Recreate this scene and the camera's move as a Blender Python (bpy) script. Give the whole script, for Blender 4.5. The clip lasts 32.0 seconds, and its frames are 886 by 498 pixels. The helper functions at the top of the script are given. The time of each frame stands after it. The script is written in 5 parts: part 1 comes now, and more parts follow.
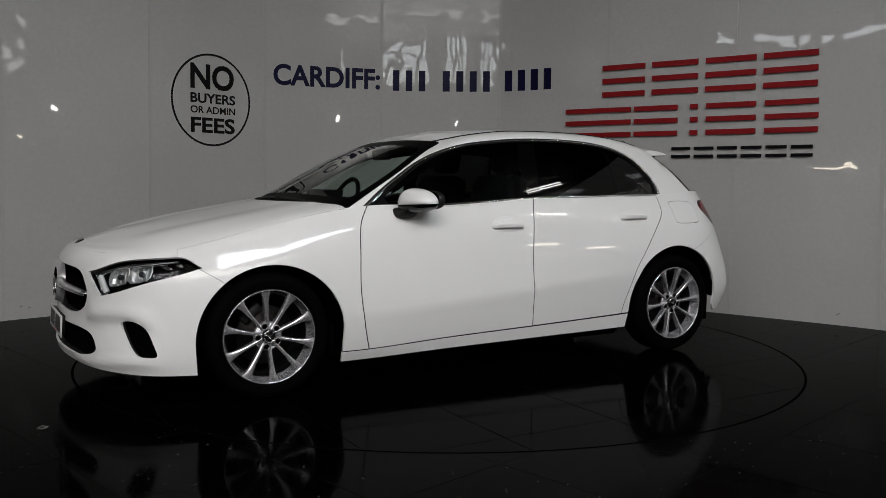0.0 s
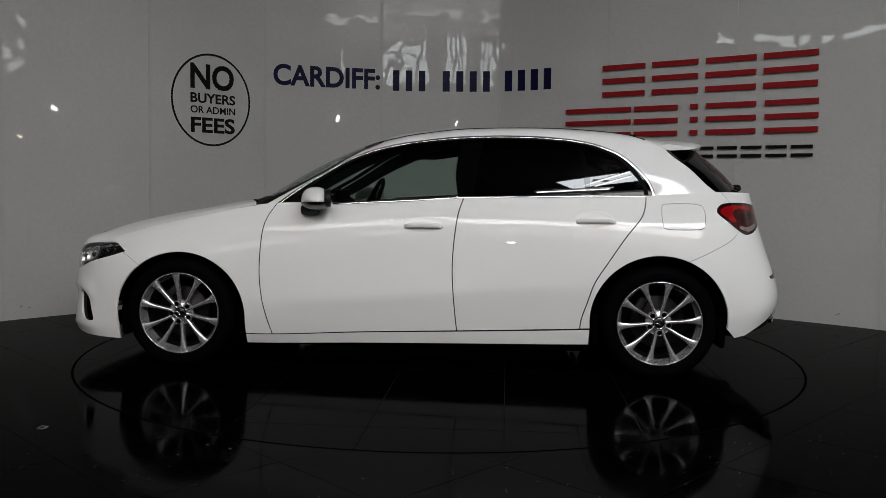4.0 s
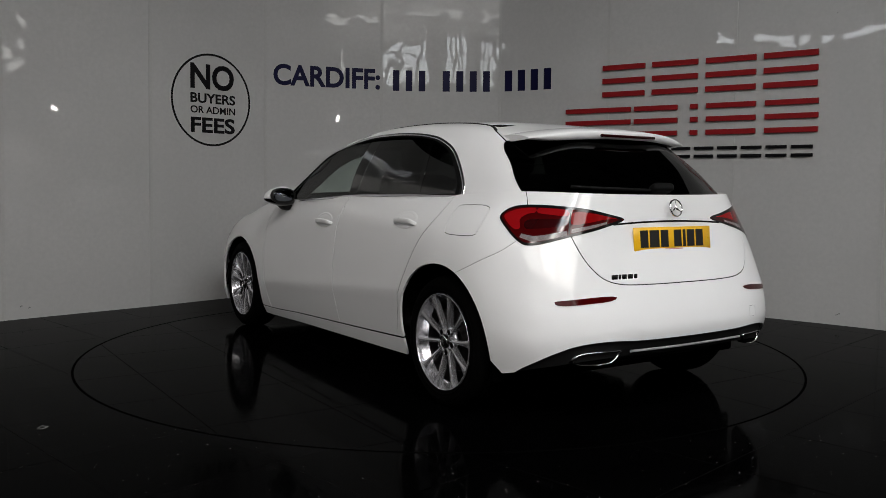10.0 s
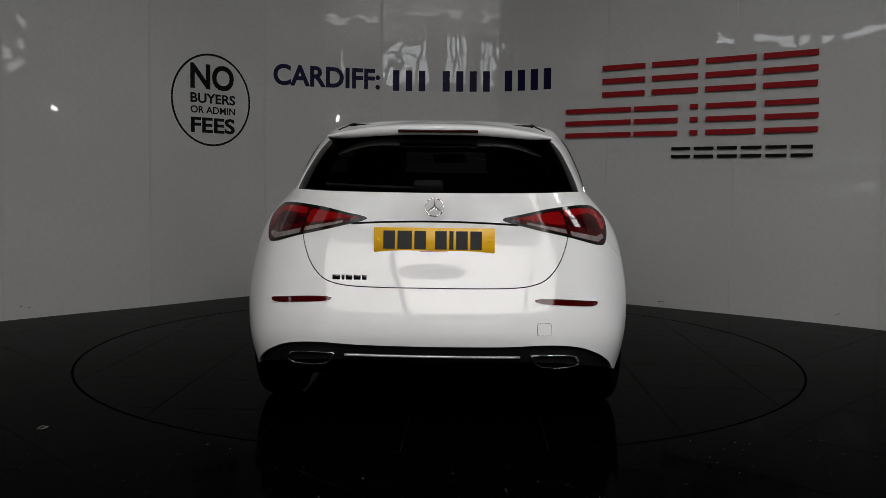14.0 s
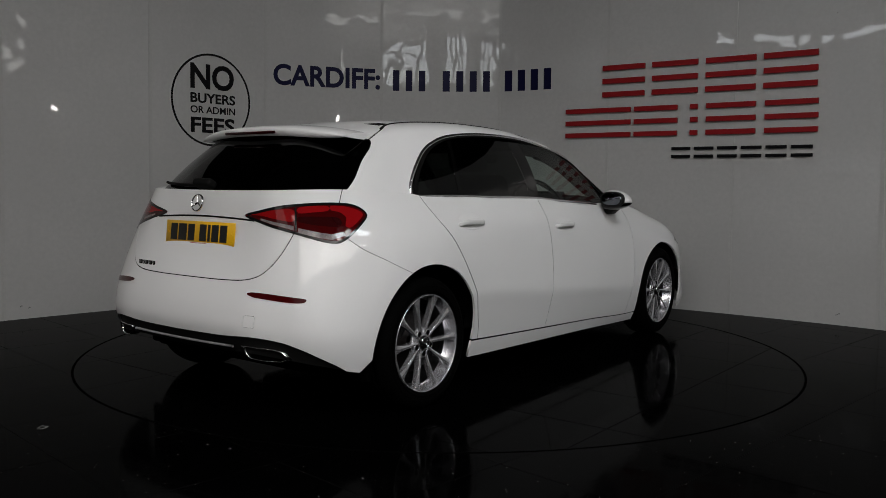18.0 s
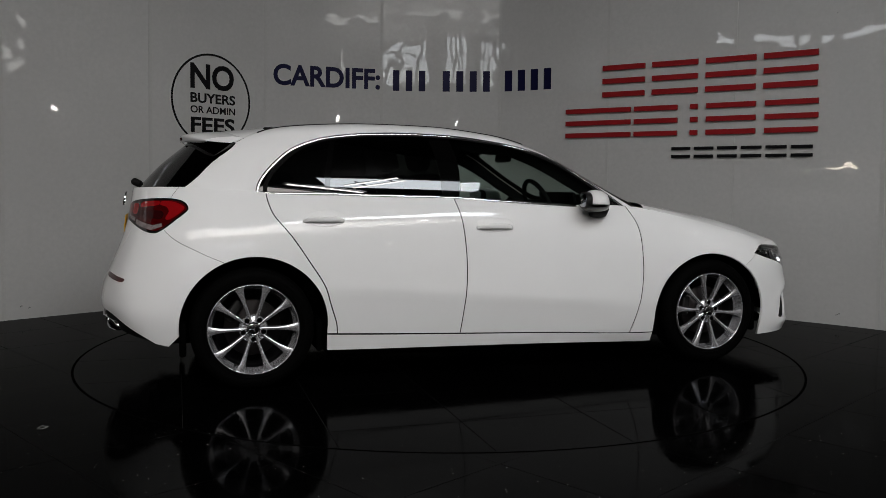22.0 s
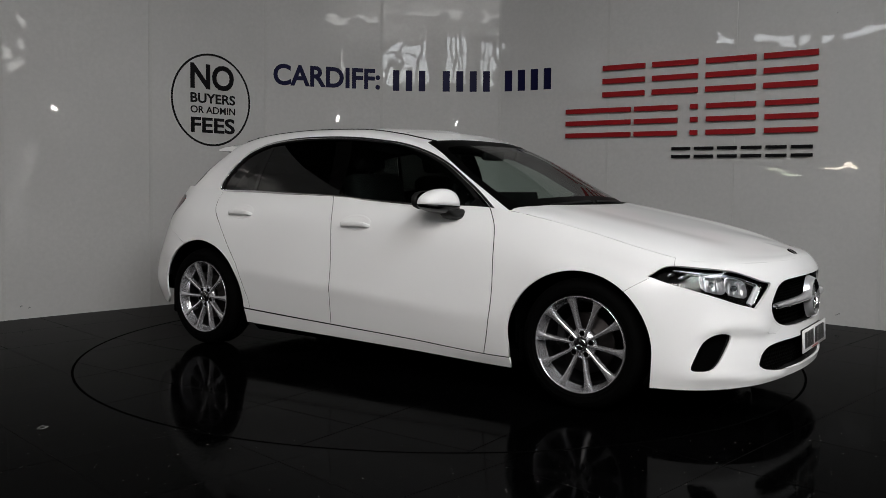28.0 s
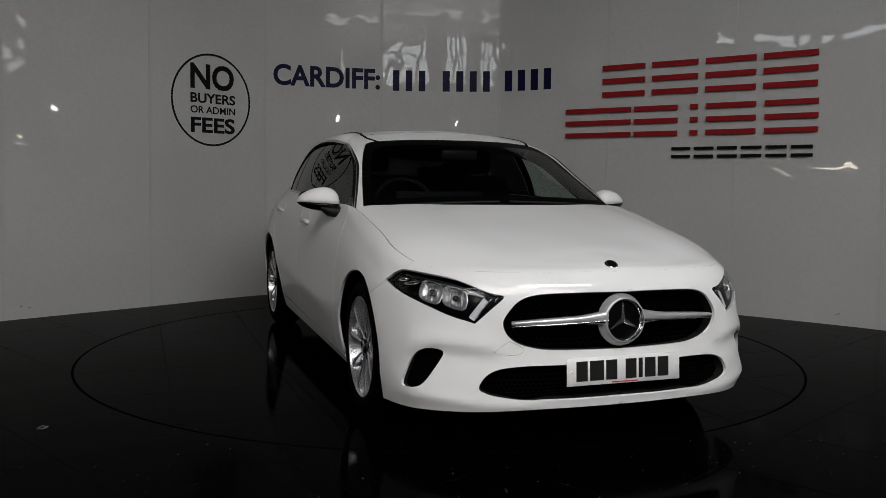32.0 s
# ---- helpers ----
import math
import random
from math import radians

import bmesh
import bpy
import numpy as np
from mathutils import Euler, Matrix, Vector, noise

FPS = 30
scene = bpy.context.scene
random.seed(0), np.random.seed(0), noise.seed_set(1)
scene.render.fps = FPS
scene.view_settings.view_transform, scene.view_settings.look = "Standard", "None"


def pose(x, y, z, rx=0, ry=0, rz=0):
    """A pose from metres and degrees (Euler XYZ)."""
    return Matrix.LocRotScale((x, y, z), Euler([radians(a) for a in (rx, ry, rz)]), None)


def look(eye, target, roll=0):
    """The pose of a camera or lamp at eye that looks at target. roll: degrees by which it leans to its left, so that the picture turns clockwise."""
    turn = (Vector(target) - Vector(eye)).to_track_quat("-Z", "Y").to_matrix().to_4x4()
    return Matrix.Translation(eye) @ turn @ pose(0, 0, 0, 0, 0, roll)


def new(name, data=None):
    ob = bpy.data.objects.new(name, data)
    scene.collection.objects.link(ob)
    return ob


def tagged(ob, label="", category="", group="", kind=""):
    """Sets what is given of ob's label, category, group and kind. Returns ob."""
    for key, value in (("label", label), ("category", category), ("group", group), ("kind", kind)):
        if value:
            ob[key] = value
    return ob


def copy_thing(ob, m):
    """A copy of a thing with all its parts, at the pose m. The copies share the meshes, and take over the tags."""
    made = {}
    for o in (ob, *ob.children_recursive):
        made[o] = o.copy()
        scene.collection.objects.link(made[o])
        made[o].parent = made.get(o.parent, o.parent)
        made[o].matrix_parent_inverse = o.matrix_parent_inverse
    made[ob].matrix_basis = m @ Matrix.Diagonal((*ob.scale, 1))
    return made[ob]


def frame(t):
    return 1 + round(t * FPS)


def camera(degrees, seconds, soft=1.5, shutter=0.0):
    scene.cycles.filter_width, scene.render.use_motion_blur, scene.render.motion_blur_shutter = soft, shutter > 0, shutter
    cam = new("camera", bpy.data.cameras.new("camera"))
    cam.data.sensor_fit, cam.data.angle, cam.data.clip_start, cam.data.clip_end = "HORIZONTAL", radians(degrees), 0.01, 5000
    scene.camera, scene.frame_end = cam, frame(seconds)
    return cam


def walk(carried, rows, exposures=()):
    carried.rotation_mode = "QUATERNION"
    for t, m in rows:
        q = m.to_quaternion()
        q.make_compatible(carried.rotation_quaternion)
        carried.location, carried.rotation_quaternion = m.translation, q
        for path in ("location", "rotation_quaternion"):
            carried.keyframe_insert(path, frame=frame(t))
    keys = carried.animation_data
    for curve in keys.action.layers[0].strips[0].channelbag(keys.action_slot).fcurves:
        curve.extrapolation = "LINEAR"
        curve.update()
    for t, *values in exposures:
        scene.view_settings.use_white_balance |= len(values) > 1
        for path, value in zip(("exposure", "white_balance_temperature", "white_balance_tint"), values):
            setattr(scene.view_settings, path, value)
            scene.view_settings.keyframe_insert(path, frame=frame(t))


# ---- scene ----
from mathutils.geometry import delaunay_2d_cdt

# The turntable's axis stands at the origin; the camera looks along +y.
cam = camera(55.27, 32.0, 0.68)
EYE = Vector((0.0, -5.555, 1.072))
VIEW = look(EYE, EYE + Vector((0.00259, 0.99712, -0.07575)), 0.611)
walk(cam, [(0.0, VIEW), (32.0, VIEW)], exposures=[
    (0.0, 0.0), (1.0, -0.02), (2.0, -0.08), (3.0, -0.1), (6.0, 0.18), (7.0, 0.27), (9.0, 0.26), (10.0, 0.07), (11.0, -0.15), (12.0, -0.3), (13.0, -0.4),
    (14.0, -0.4), (18.0, -0.37), (19.0, -0.22), (20.0, -0.18), (22.0, -0.12), (24.0, -0.12), (25.0, 0.02), (28.0, 0.25), (29.0, 0.24), (30.0, 0.15), (31.0, 0.03), (32.0, -0.17)])

# ---- light ----
world = bpy.data.worlds.new("world")
scene.world = world
world.use_nodes = True
world.node_tree.nodes["Background"].inputs[0].default_value = (0.8, 0.9, 1.0, 1)
world.node_tree.nodes["Background"].inputs[1].default_value = 0.02
CEILING = 6.0


def area_light(name, eye, target, sx, sy, watts, colour):
    data = bpy.data.lights.new(name, "AREA")
    data.shape, data.size, data.size_y, data.energy, data.color = "RECTANGLE", sx, sy, watts, colour
    ob = new(name, data)
    ob.matrix_world = look(eye, target)
    return ob


# a cool light panel set askew under the roof, tube lamps and added wide fill panels
ASKEW = pose(3.1, -5.75, CEILING - 0.03, 0, 0, 28)
area_light("cool_panel_light", (0, 0, 0), (0, 0.01, -1), 3.7, 0.92, 165, (0.87, 0.945, 1.0)).matrix_world = ASKEW @ Matrix.Translation((0, 0, -0.035))
TUBES = [(-5.0, -6.75, 6), (-1.8, -6.75, 23), (1.6, -6.75, 31), (5.0, -6.75, 22)]
FILL_PANELS = [(-3.1, -8.7, 190), (0.4, -8.7, 288), (3.9, -8.7, 226), (-7.5, -6.6, 30)]
for x, y, watts in TUBES:
    area_light("tube_light", (x, y, CEILING - 0.42), (x, y + 0.01, 0), 1.5, 0.14, watts, (1.0, 0.955, 0.912))
for x, y, watts in FILL_PANELS:
    area_light("fill_light", (x, y, CEILING - 0.42), (x, y + 0.01, 0), 3.3, 2.9, watts, (1.0, 0.955, 0.912))


# ---- materials ----
def material(name, colour, rough=0.5, metal=0.0, coat=0.0, spec=0.5):
    m = bpy.data.materials.new(name)
    m.use_nodes = True
    b = m.node_tree.nodes["Principled BSDF"]
    b.inputs["Base Color"].default_value = (*colour, 1)
    b.inputs["Roughness"].default_value = rough
    b.inputs["Metallic"].default_value = metal
    b.inputs["Coat Weight"].default_value = coat
    b.inputs["Coat Roughness"].default_value = 0.012
    b.inputs["Specular IOR Level"].default_value = spec
    return m


def glow(name, colour, strength):
    m = bpy.data.materials.new(name)
    m.use_nodes = True
    nt = m.node_tree
    nt.nodes.clear()
    e, o = nt.nodes.new("ShaderNodeEmission"), nt.nodes.new("ShaderNodeOutputMaterial")
    e.inputs[0].default_value, e.inputs[1].default_value = (*colour, 1), strength
    nt.links.new(e.outputs[0], o.inputs[0])
    return m


def detail(m, colour_scale=0.0, rough=(0.0, 0.0), fine=40.0, broad=1.5, bump=0.0, bump_scale=3.0, per_object=0.0):
    """Grain and broad stains on a material: they vary its colour and roughness a little, and may wave its surface."""
    nt = m.node_tree
    b = nt.nodes["Principled BSDF"]
    co = nt.nodes.new("ShaderNodeTexCoord")
    n1, n2 = nt.nodes.new("ShaderNodeTexNoise"), nt.nodes.new("ShaderNodeTexNoise")
    n1.inputs["Scale"].default_value, n2.inputs["Scale"].default_value = fine, broad
    n1.inputs["Detail"].default_value, n2.inputs["Detail"].default_value = 4, 5
    add = nt.nodes.new("ShaderNodeMath")
    add.operation = "MULTIPLY"
    for n in (n1, n2):
        nt.links.new(co.outputs["Object"], n.inputs["Vector"])
    nt.links.new(n1.outputs[0], add.inputs[0])
    nt.links.new(n2.outputs[0], add.inputs[1])
    if colour_scale:
        base = tuple(b.inputs["Base Color"].default_value)[:3]
        ramp = nt.nodes.new("ShaderNodeMapRange")
        ramp.inputs["From Min"].default_value, ramp.inputs["From Max"].default_value = 0.1, 0.45
        ramp.inputs["To Min"].default_value, ramp.inputs["To Max"].default_value = 1 - colour_scale, 1 + colour_scale
        nt.links.new(add.outputs[0], ramp.inputs[0])
        val = ramp.outputs[0]
        if per_object:
            info, mr, mul = nt.nodes.new("ShaderNodeObjectInfo"), nt.nodes.new("ShaderNodeMapRange"), nt.nodes.new("ShaderNodeMath")
            mr.inputs["To Min"].default_value, mr.inputs["To Max"].default_value = 1 - per_object, 1 + per_object
            mul.operation = "MULTIPLY"
            nt.links.new(info.outputs["Random"], mr.inputs[0])
            nt.links.new(mr.outputs[0], mul.inputs[0])
            nt.links.new(val, mul.inputs[1])
            val = mul.outputs[0]
        mix = nt.nodes.new("ShaderNodeVectorMath")
        mix.operation = "SCALE"
        mix.inputs[0].default_value = base
        nt.links.new(val, mix.inputs["Scale"])
        nt.links.new(mix.outputs[0], b.inputs["Base Color"])
    if rough[1]:
        rr = nt.nodes.new("ShaderNodeMapRange")
        rr.inputs["From Min"].default_value, rr.inputs["From Max"].default_value = 0.12, 0.42
        rr.inputs["To Min"].default_value, rr.inputs["To Max"].default_value = rough
        nt.links.new(add.outputs[0], rr.inputs[0])
        nt.links.new(rr.outputs[0], b.inputs["Roughness"])
    if bump:
        n3, bp = nt.nodes.new("ShaderNodeTexNoise"), nt.nodes.new("ShaderNodeBump")
        n3.inputs["Scale"].default_value, n3.inputs["Detail"].default_value = bump_scale, 1.0
        bp.inputs["Strength"].default_value, bp.inputs["Distance"].default_value = 1.0, bump
        nt.links.new(co.outputs["Object"], n3.inputs["Vector"])
        nt.links.new(n3.outputs[0], bp.inputs["Height"])
        nt.links.new(bp.outputs[0], b.inputs["Normal"])
        if "Coat Normal" in b.inputs:
            nt.links.new(bp.outputs[0], b.inputs["Coat Normal"])
    return m


WHITE_PANEL = detail(material("white_gloss_panel", (0.455, 0.454, 0.447), 0.10), 0.05, (0.002, 0.010), 30, 1.2, 0.0020, 4.0)
JOINT_STRIP = detail(material("joint_strip", (0.42, 0.42, 0.41), 0.5, spec=0.2), 0.06, (0.45, 0.55))
BLACK_TILE = detail(material("black_polished_tile", (0.0005, 0.0005, 0.00055), 0.06, spec=0.0042), 0.3, (0.02, 0.19), 60, 3.2, 0.0, 1.0, 0.25)
GROUT = detail(material("dark_grout", (0.004, 0.004, 0.004), 0.8, spec=0.1), 0.3, (0.6, 0.9))
PALE_SPOT = material("pale_spot", (0.16, 0.16, 0.155), 0.7)
DUST = material("pale_dust", (0.6, 0.6, 0.58), 0.7)
SIGN_BLACK = detail(material("black_vinyl", (0.005, 0.005, 0.006), 0.4, spec=0.1), 0.1, (0.35, 0.45))
SIGN_BLUE = detail(material("dark_blue_vinyl", (0.005, 0.005, 0.032), 0.4, spec=0.1), 0.1, (0.35, 0.45))
SIGN_RED = detail(material("red_acrylic", (0.24, 0.005, 0.008), 0.45, spec=0.25), 0.05, (0.42, 0.52))
CAR_PAINT = detail(material("white_car_paint", (0.755, 0.757, 0.76), 0.5, 0, 0.8, 0.06), 0.012, (0.45, 0.55), 200, 3.0)
RUBBER = detail(material("tyre_rubber", (0.0011, 0.0011, 0.0011), 0.75, spec=0.025), 0.2, (0.65, 0.85), 90, 6)
ROOF_SHEET = detail(material("roof_sheeting", (0.12, 0.12, 0.12), 0.8), 0.15, (0.7, 0.9), 12, 1)
STEEL = detail(material("painted_steel", (0.15, 0.15, 0.16), 0.5), 0.1, (0.4, 0.6))
LAMP_BODY = material("white_lamp_body", (0.7, 0.7, 0.7), 0.4)
PALE_REFLECTOR = detail(material("pale_reflector_wall", (0.38, 0.38, 0.385), 0.85), 0.2, (0.75, 0.95), 10, 0.8)
DARK_ROOM = detail(material("grey_room_wall", (0.10, 0.10, 0.10), 0.85), 0.2, (0.75, 0.95), 10, 0.8)
GAP_BLACK = material("black_gap", (0.004, 0.004, 0.004), 0.9, 0, 0, 0.1)
# near-zero black: deep shade of hollows and underside put into the colour
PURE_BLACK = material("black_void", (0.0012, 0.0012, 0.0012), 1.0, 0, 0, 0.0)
BLACK_PLASTIC = material("black_plastic", (0.008, 0.008, 0.008), 0.55, spec=0.25)
MATT_BLACK = material("matt_black_plastic", (0.004, 0.004, 0.004), 0.7, spec=0.12)
MESH_BLACK = material("mesh_black", (0.002, 0.002, 0.002), 0.6, spec=0.05)
SCREEN_BLACK = material("screen_black", (0.0012, 0.0012, 0.0012), 0.45, spec=0.06)
GLOSS_BLACK = material("gloss_black", (0.005, 0.005, 0.005), 0.1, spec=0.4)
POST_BLACK = material("satin_black", (0.0012, 0.0012, 0.0012), 0.04, spec=0.3)
LAMP_BLACK = material("lamp_black", (0.003, 0.003, 0.0032), 0.25, spec=0.05)
LENS_SMOKE = material("smoked_red_lens", (0.022, 0.0015, 0.002), 0.08, 0, 0.1, 0.25)
CHROME = material("bright_metal", (0.75, 0.75, 0.76), 0.15, 1.0)
LENS_RED_MID = material("mid_red_lens", (0.21, 0.003, 0.004), 0.06, 0, 0.1, 0.3)
LENS_RED = material("red_lens", (0.045, 0.001, 0.0015), 0.06, 0, 0.1, 0.3)
LENS_RED_BRIGHT = material("bright_red_lens", (0.23, 0.004, 0.006), 0.06, 0, 0.1, 0.3)
LENS_PALE = detail(material("pale_lens", (0.19, 0.165, 0.165), 0.1, 0, 0.2, 0.4), 0.5, (0.1, 0.2), 320, 40)


def glass(name, tint, face_on=0.05):
    """A thin pane: tinted see-through with a mirror gloss that grows to grazing view."""
    m = bpy.data.materials.new(name)
    m.use_nodes = True
    nt = m.node_tree
    nt.nodes.clear()
    o, mix = nt.nodes.new("ShaderNodeOutputMaterial"), nt.nodes.new("ShaderNodeMixShader")
    t, g, f = nt.nodes.new("ShaderNodeBsdfTransparent"), nt.nodes.new("ShaderNodeBsdfGlossy"), nt.nodes.new("ShaderNodeLayerWeight")
    power, scale = nt.nodes.new("ShaderNodeMath"), nt.nodes.new("ShaderNodeMath")
    power.operation, power.inputs[1].default_value = "POWER", 5.0
    scale.operation, scale.inputs[1].default_value, scale.inputs[2].default_value = "MULTIPLY_ADD", 0.93, face_on
    f.inputs[0].default_value = 0.5
    t.inputs[0].default_value = (*tint, 1)
    g.inputs["Roughness"].default_value = 0.01
    nt.links.new(f.outputs["Facing"], power.inputs[0])
    nt.links.new(power.outputs[0], scale.inputs[0])
    nt.links.new(scale.outputs[0], mix.inputs[0])
    nt.links.new(t.outputs[0], mix.inputs[1])
    nt.links.new(g.outputs[0], mix.inputs[2])
    nt.links.new(mix.outputs[0], o.inputs[0])
    return m


GLASS_FRONT = glass("clear_glass", (0.64, 0.72, 0.68), 0.042)
GLASS_SCREEN = glass("screen_glass", (0.68, 0.74, 0.71))
GLASS_DARK = glass("privacy_glass", (0.022, 0.024, 0.023), 0.042)
LENS_CLEAR = glass("clear_lens", (0.9, 0.9, 0.9), 0.03)
ALLOY = detail(material("silver_alloy", (0.60, 0.60, 0.63), 0.24, 0.8), 0.012, (0.20, 0.28), 300, 12)
BARREL_SHADE = material("shaded_barrel", (0.004, 0.004, 0.0045), 0.5, 0.2, spec=0.2)
SILVER = material("satin_silver", (0.55, 0.55, 0.57), 0.28, 0.6)
CHROME_DARK = material("smoked_metal", (0.12, 0.12, 0.12), 0.2, 1.0)
BOLT_STEEL = material("bolt_steel", (0.18, 0.18, 0.18), 0.4, 1.0)
BRAKE_STEEL = material("brake_steel", (0.012, 0.010, 0.010), 0.45, 0.8)
MIRROR = material("mirror", (0.14, 0.15, 0.17), 0.03, 1.0)
LAMP_SILVER = material("lamp_silver", (0.55, 0.56, 0.58), 0.28, 0.9)
LAMP_METAL = material("lamp_metal", (0.30, 0.31, 0.33), 0.22, 1.0)
PLATE_WHITE = material("plate_white", (0.72, 0.72, 0.72), 0.35)
PLATE_YELLOW = material("plate_yellow", (0.75, 0.42, 0.01), 0.35)
PLATE_BLACK = material("plate_black", (0.01, 0.01, 0.01), 0.4)
PLATE_RED = material("plate_red", (0.4, 0.03, 0.02), 0.4)
LAMP_WHITE = material("lamp_white", (0.7, 0.72, 0.75), 0.2)
LAMP_GLASS = material("lamp_glass", (0.03, 0.035, 0.04), 0.05, 0.3)
SEAT_DARK = material("dark_upholstery", (0.006, 0.006, 0.0065), 0.85, spec=0.1)
TRIM_DARK = material("dark_trim", (0.005, 0.005, 0.0055), 0.75, spec=0.1)
GLOW_DAY = glow("daylight_pane", (0.92, 0.96, 1.0), 5.0)
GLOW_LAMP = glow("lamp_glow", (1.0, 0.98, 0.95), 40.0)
GLOW_WARM = glow("warm_lamp_glow", (1.0, 0.88, 0.72), 16.0)
GLOW_TUBE = glow("tube_glow", (1.0, 0.98, 0.95), 3.5)


def obj(name, bm, mat, parent=None, label="", smooth=True):
    me = bpy.data.meshes.new(name)
    bm.to_mesh(me)
    bm.free()
    if smooth:
        me.shade_smooth()
    me.materials.append(mat)
    ob = new(name, me)
    ob.parent = parent
    if label:
        ob["label"] = label
    return ob


# ---- the room ----
# seams of the curved wall, in plan
SEAMS = [(-4.9, -1.6), (-4.15, -0.1), (-3.34, 0.855), (-2.498, 1.70), (-1.687, 2.53), (-0.607, 2.91), (0.57, 2.90),
         (1.525, 2.27), (2.466, 1.603), (3.365, 0.865), (4.15, -0.1), (4.9, -1.6)]
WALL_TOP = 3.2


def catmull(a, b, c, d, t):
    return 0.5 * (2 * b + (c - a) * t + (2 * a - 5 * b + 4 * c - d) * t * t + (3 * b - a - 3 * c + d) * t ** 3)


def wall_point(k, t, z):
    """Panel k, t from its left seam to its right one, at the height z: the wall leans in a little towards its top."""
    q = [Vector(SEAMS[max(0, min(len(SEAMS) - 1, k + j))]) for j in (-1, 0, 1, 2)]
    flat = q[1].lerp(q[2], t)
    p = catmull(*q, t).lerp(flat, 0.35)
    p = p - (p - Vector((0, -1.0))) * (0.0055 * z)
    return Vector((p.x, p.y, z))


def build_wall():
    for k in range(len(SEAMS) - 1):
        n, heights = 12, (0.0, 0.8, 1.6, 2.4, WALL_TOP)
        pts, faces = [], []
        for off in (0.015, -0.015):
            for j in range(n + 1):
                for z in heights:
                    p = wall_point(k, 0.003 + 0.994 * j / n, z)
                    pts.append(tuple(p + (Vector((0, -1.0, z)) - p).normalized() * off))
        m, half = len(heights), (n + 1) * len(heights)
        for j in range(n):
            for i in range(m - 1):
                a = j * m + i
                faces += [(a, a + m, a + m + 1, a + 1), (half + a, half + a + 1, half + a + m + 1, half + a + m)]
            a = j * m
            faces += [(a, half + a, half + a + m, a + m), (a + m - 1, a + 2 * m - 1, half + a + 2 * m - 1, half + a + m - 1)]
        for i in range(m - 1):
            a, b = i, n * m + i
            faces += [(a, a + 1, half + a + 1, half + a), (b, half + b, half + b + 1, b + 1)]
        me = bpy.data.meshes.new("wall_panel")
        me.from_pydata(pts, [], faces)
        me.materials.append(WHITE_PANEL)
        me.shade_smooth()
        me.set_sharp_from_angle(angle=radians(35))
        tagged(new("wall_panel_%d" % (k + 1), me), "glossy white wall panel, slightly wavy", "wall", kind="structure")
        if k:
            pts = []
            for z in (0.0, 0.8, 1.6, 2.4, WALL_TOP):
                a, b = wall_point(k - 1, 0.988, z), wall_point(k, 0.012, z)
                n_in = (Vector((0, -1.0, z)) - (a + b) / 2).normalized()
                pts += [a + n_in * 0.012, a + n_in * 0.019, b + n_in * 0.019, b + n_in * 0.012]
            faces = [(4 * i + q, 4 * i + q + 1, 4 * i + q + 5, 4 * i + q + 4) for i in range(4) for q in range(3)]
            me = bpy.data.meshes.new("trim")
            me.from_pydata([tuple(p) for p in pts], [], faces)
            me.materials.append(JOINT_STRIP)
            tagged(new("trim_%d" % k, me), "pale joint strip between wall panels", "trim", kind="structure")


build_wall()


# ---- the floor: polished tiles laid on the slant, cut round the turntable ----
TABLE_R = 2.238
TILE = 0.604
LAY = Matrix.Rotation(radians(45), 2)


def tile_mesh(loops_2d, name):
    """A flat tile with a small chamfer from convex or cut outlines."""
    bm = bmesh.new()
    for poly in loops_2d:
        c = sum((Vector(p) for p in poly), Vector((0, 0))) / len(poly)
        top = [bm.verts.new((p[0] + (c.x - p[0]) * 0.004, p[1] + (c.y - p[1]) * 0.004, 0)) for p in poly]
        low = [bm.verts.new((p[0], p[1], -0.003)) for p in poly]
        bm.faces.new(top)
        for i in range(len(poly)):
            j = (i + 1) % len(poly)
            bm.faces.new((low[i], low[j], top[j], top[i]))
    bmesh.ops.recalc_face_normals(bm, faces=bm.faces)
    me = bpy.data.meshes.new(name)
    bm.to_mesh(me)
    bm.free()
    me.materials.append(BLACK_TILE)
    return me


def clip_disc(poly, radius):
    """The part of a convex polygon inside a disc."""
    n = 96
    for k in range(n):
        a = 2 * math.pi * k / n
        d = Vector((math.cos(a), math.sin(a)))
        r = radius * math.cos(math.pi / n)
        out = []
        for p, q in zip(poly, poly[1:] + poly[:1]):
            hp, hq = p.dot(d) - r, q.dot(d) - r
            if hp <= 0:
                out.append(p)
            if (hp < 0) != (hq < 0):
                out.append(p + (q - p) * (hp / (hp - hq)))
        poly = out
        if len(poly) < 3:
            return []
    return poly


def outside_disc(poly, radius):
    """Convex pieces of a square tile that lie outside the disc, as slices towards its rim."""
    pieces = []
    n = 120
    for k in range(n):
        a0, a1 = 2 * math.pi * k / n, 2 * math.pi * (k + 1) / n
        rim = [Vector((math.cos(a0), math.sin(a0))) * radius, Vector((math.cos(a1), math.sin(a1))) * radius]
        wedge = [(Vector((-math.sin(a0), math.cos(a0))), 0.0, 1), (Vector((-math.sin(a1), math.cos(a1))), 0.0, -1)]
        m = (rim[0] + rim[1]).normalized()
        cuts = [(wedge[0][0], 0.0), (-wedge[1][0], 0.0), (m, m.dot(rim[0]))]
        q = list(poly)
        for d, off in cuts:
            out = []
            for p, r in zip(q, q[1:] + q[:1]):
                hp, hr = p.dot(d) - off, r.dot(d) - off
                if hp >= 0:
                    out.append(p)
                if (hp < 0) != (hr < 0):
                    out.append(p + (r - p) * (hp / (hp - hr)))
            q = out
            if len(q) < 3:
                break
        if len(q) >= 3:
            pieces.append(q)
    return pieces


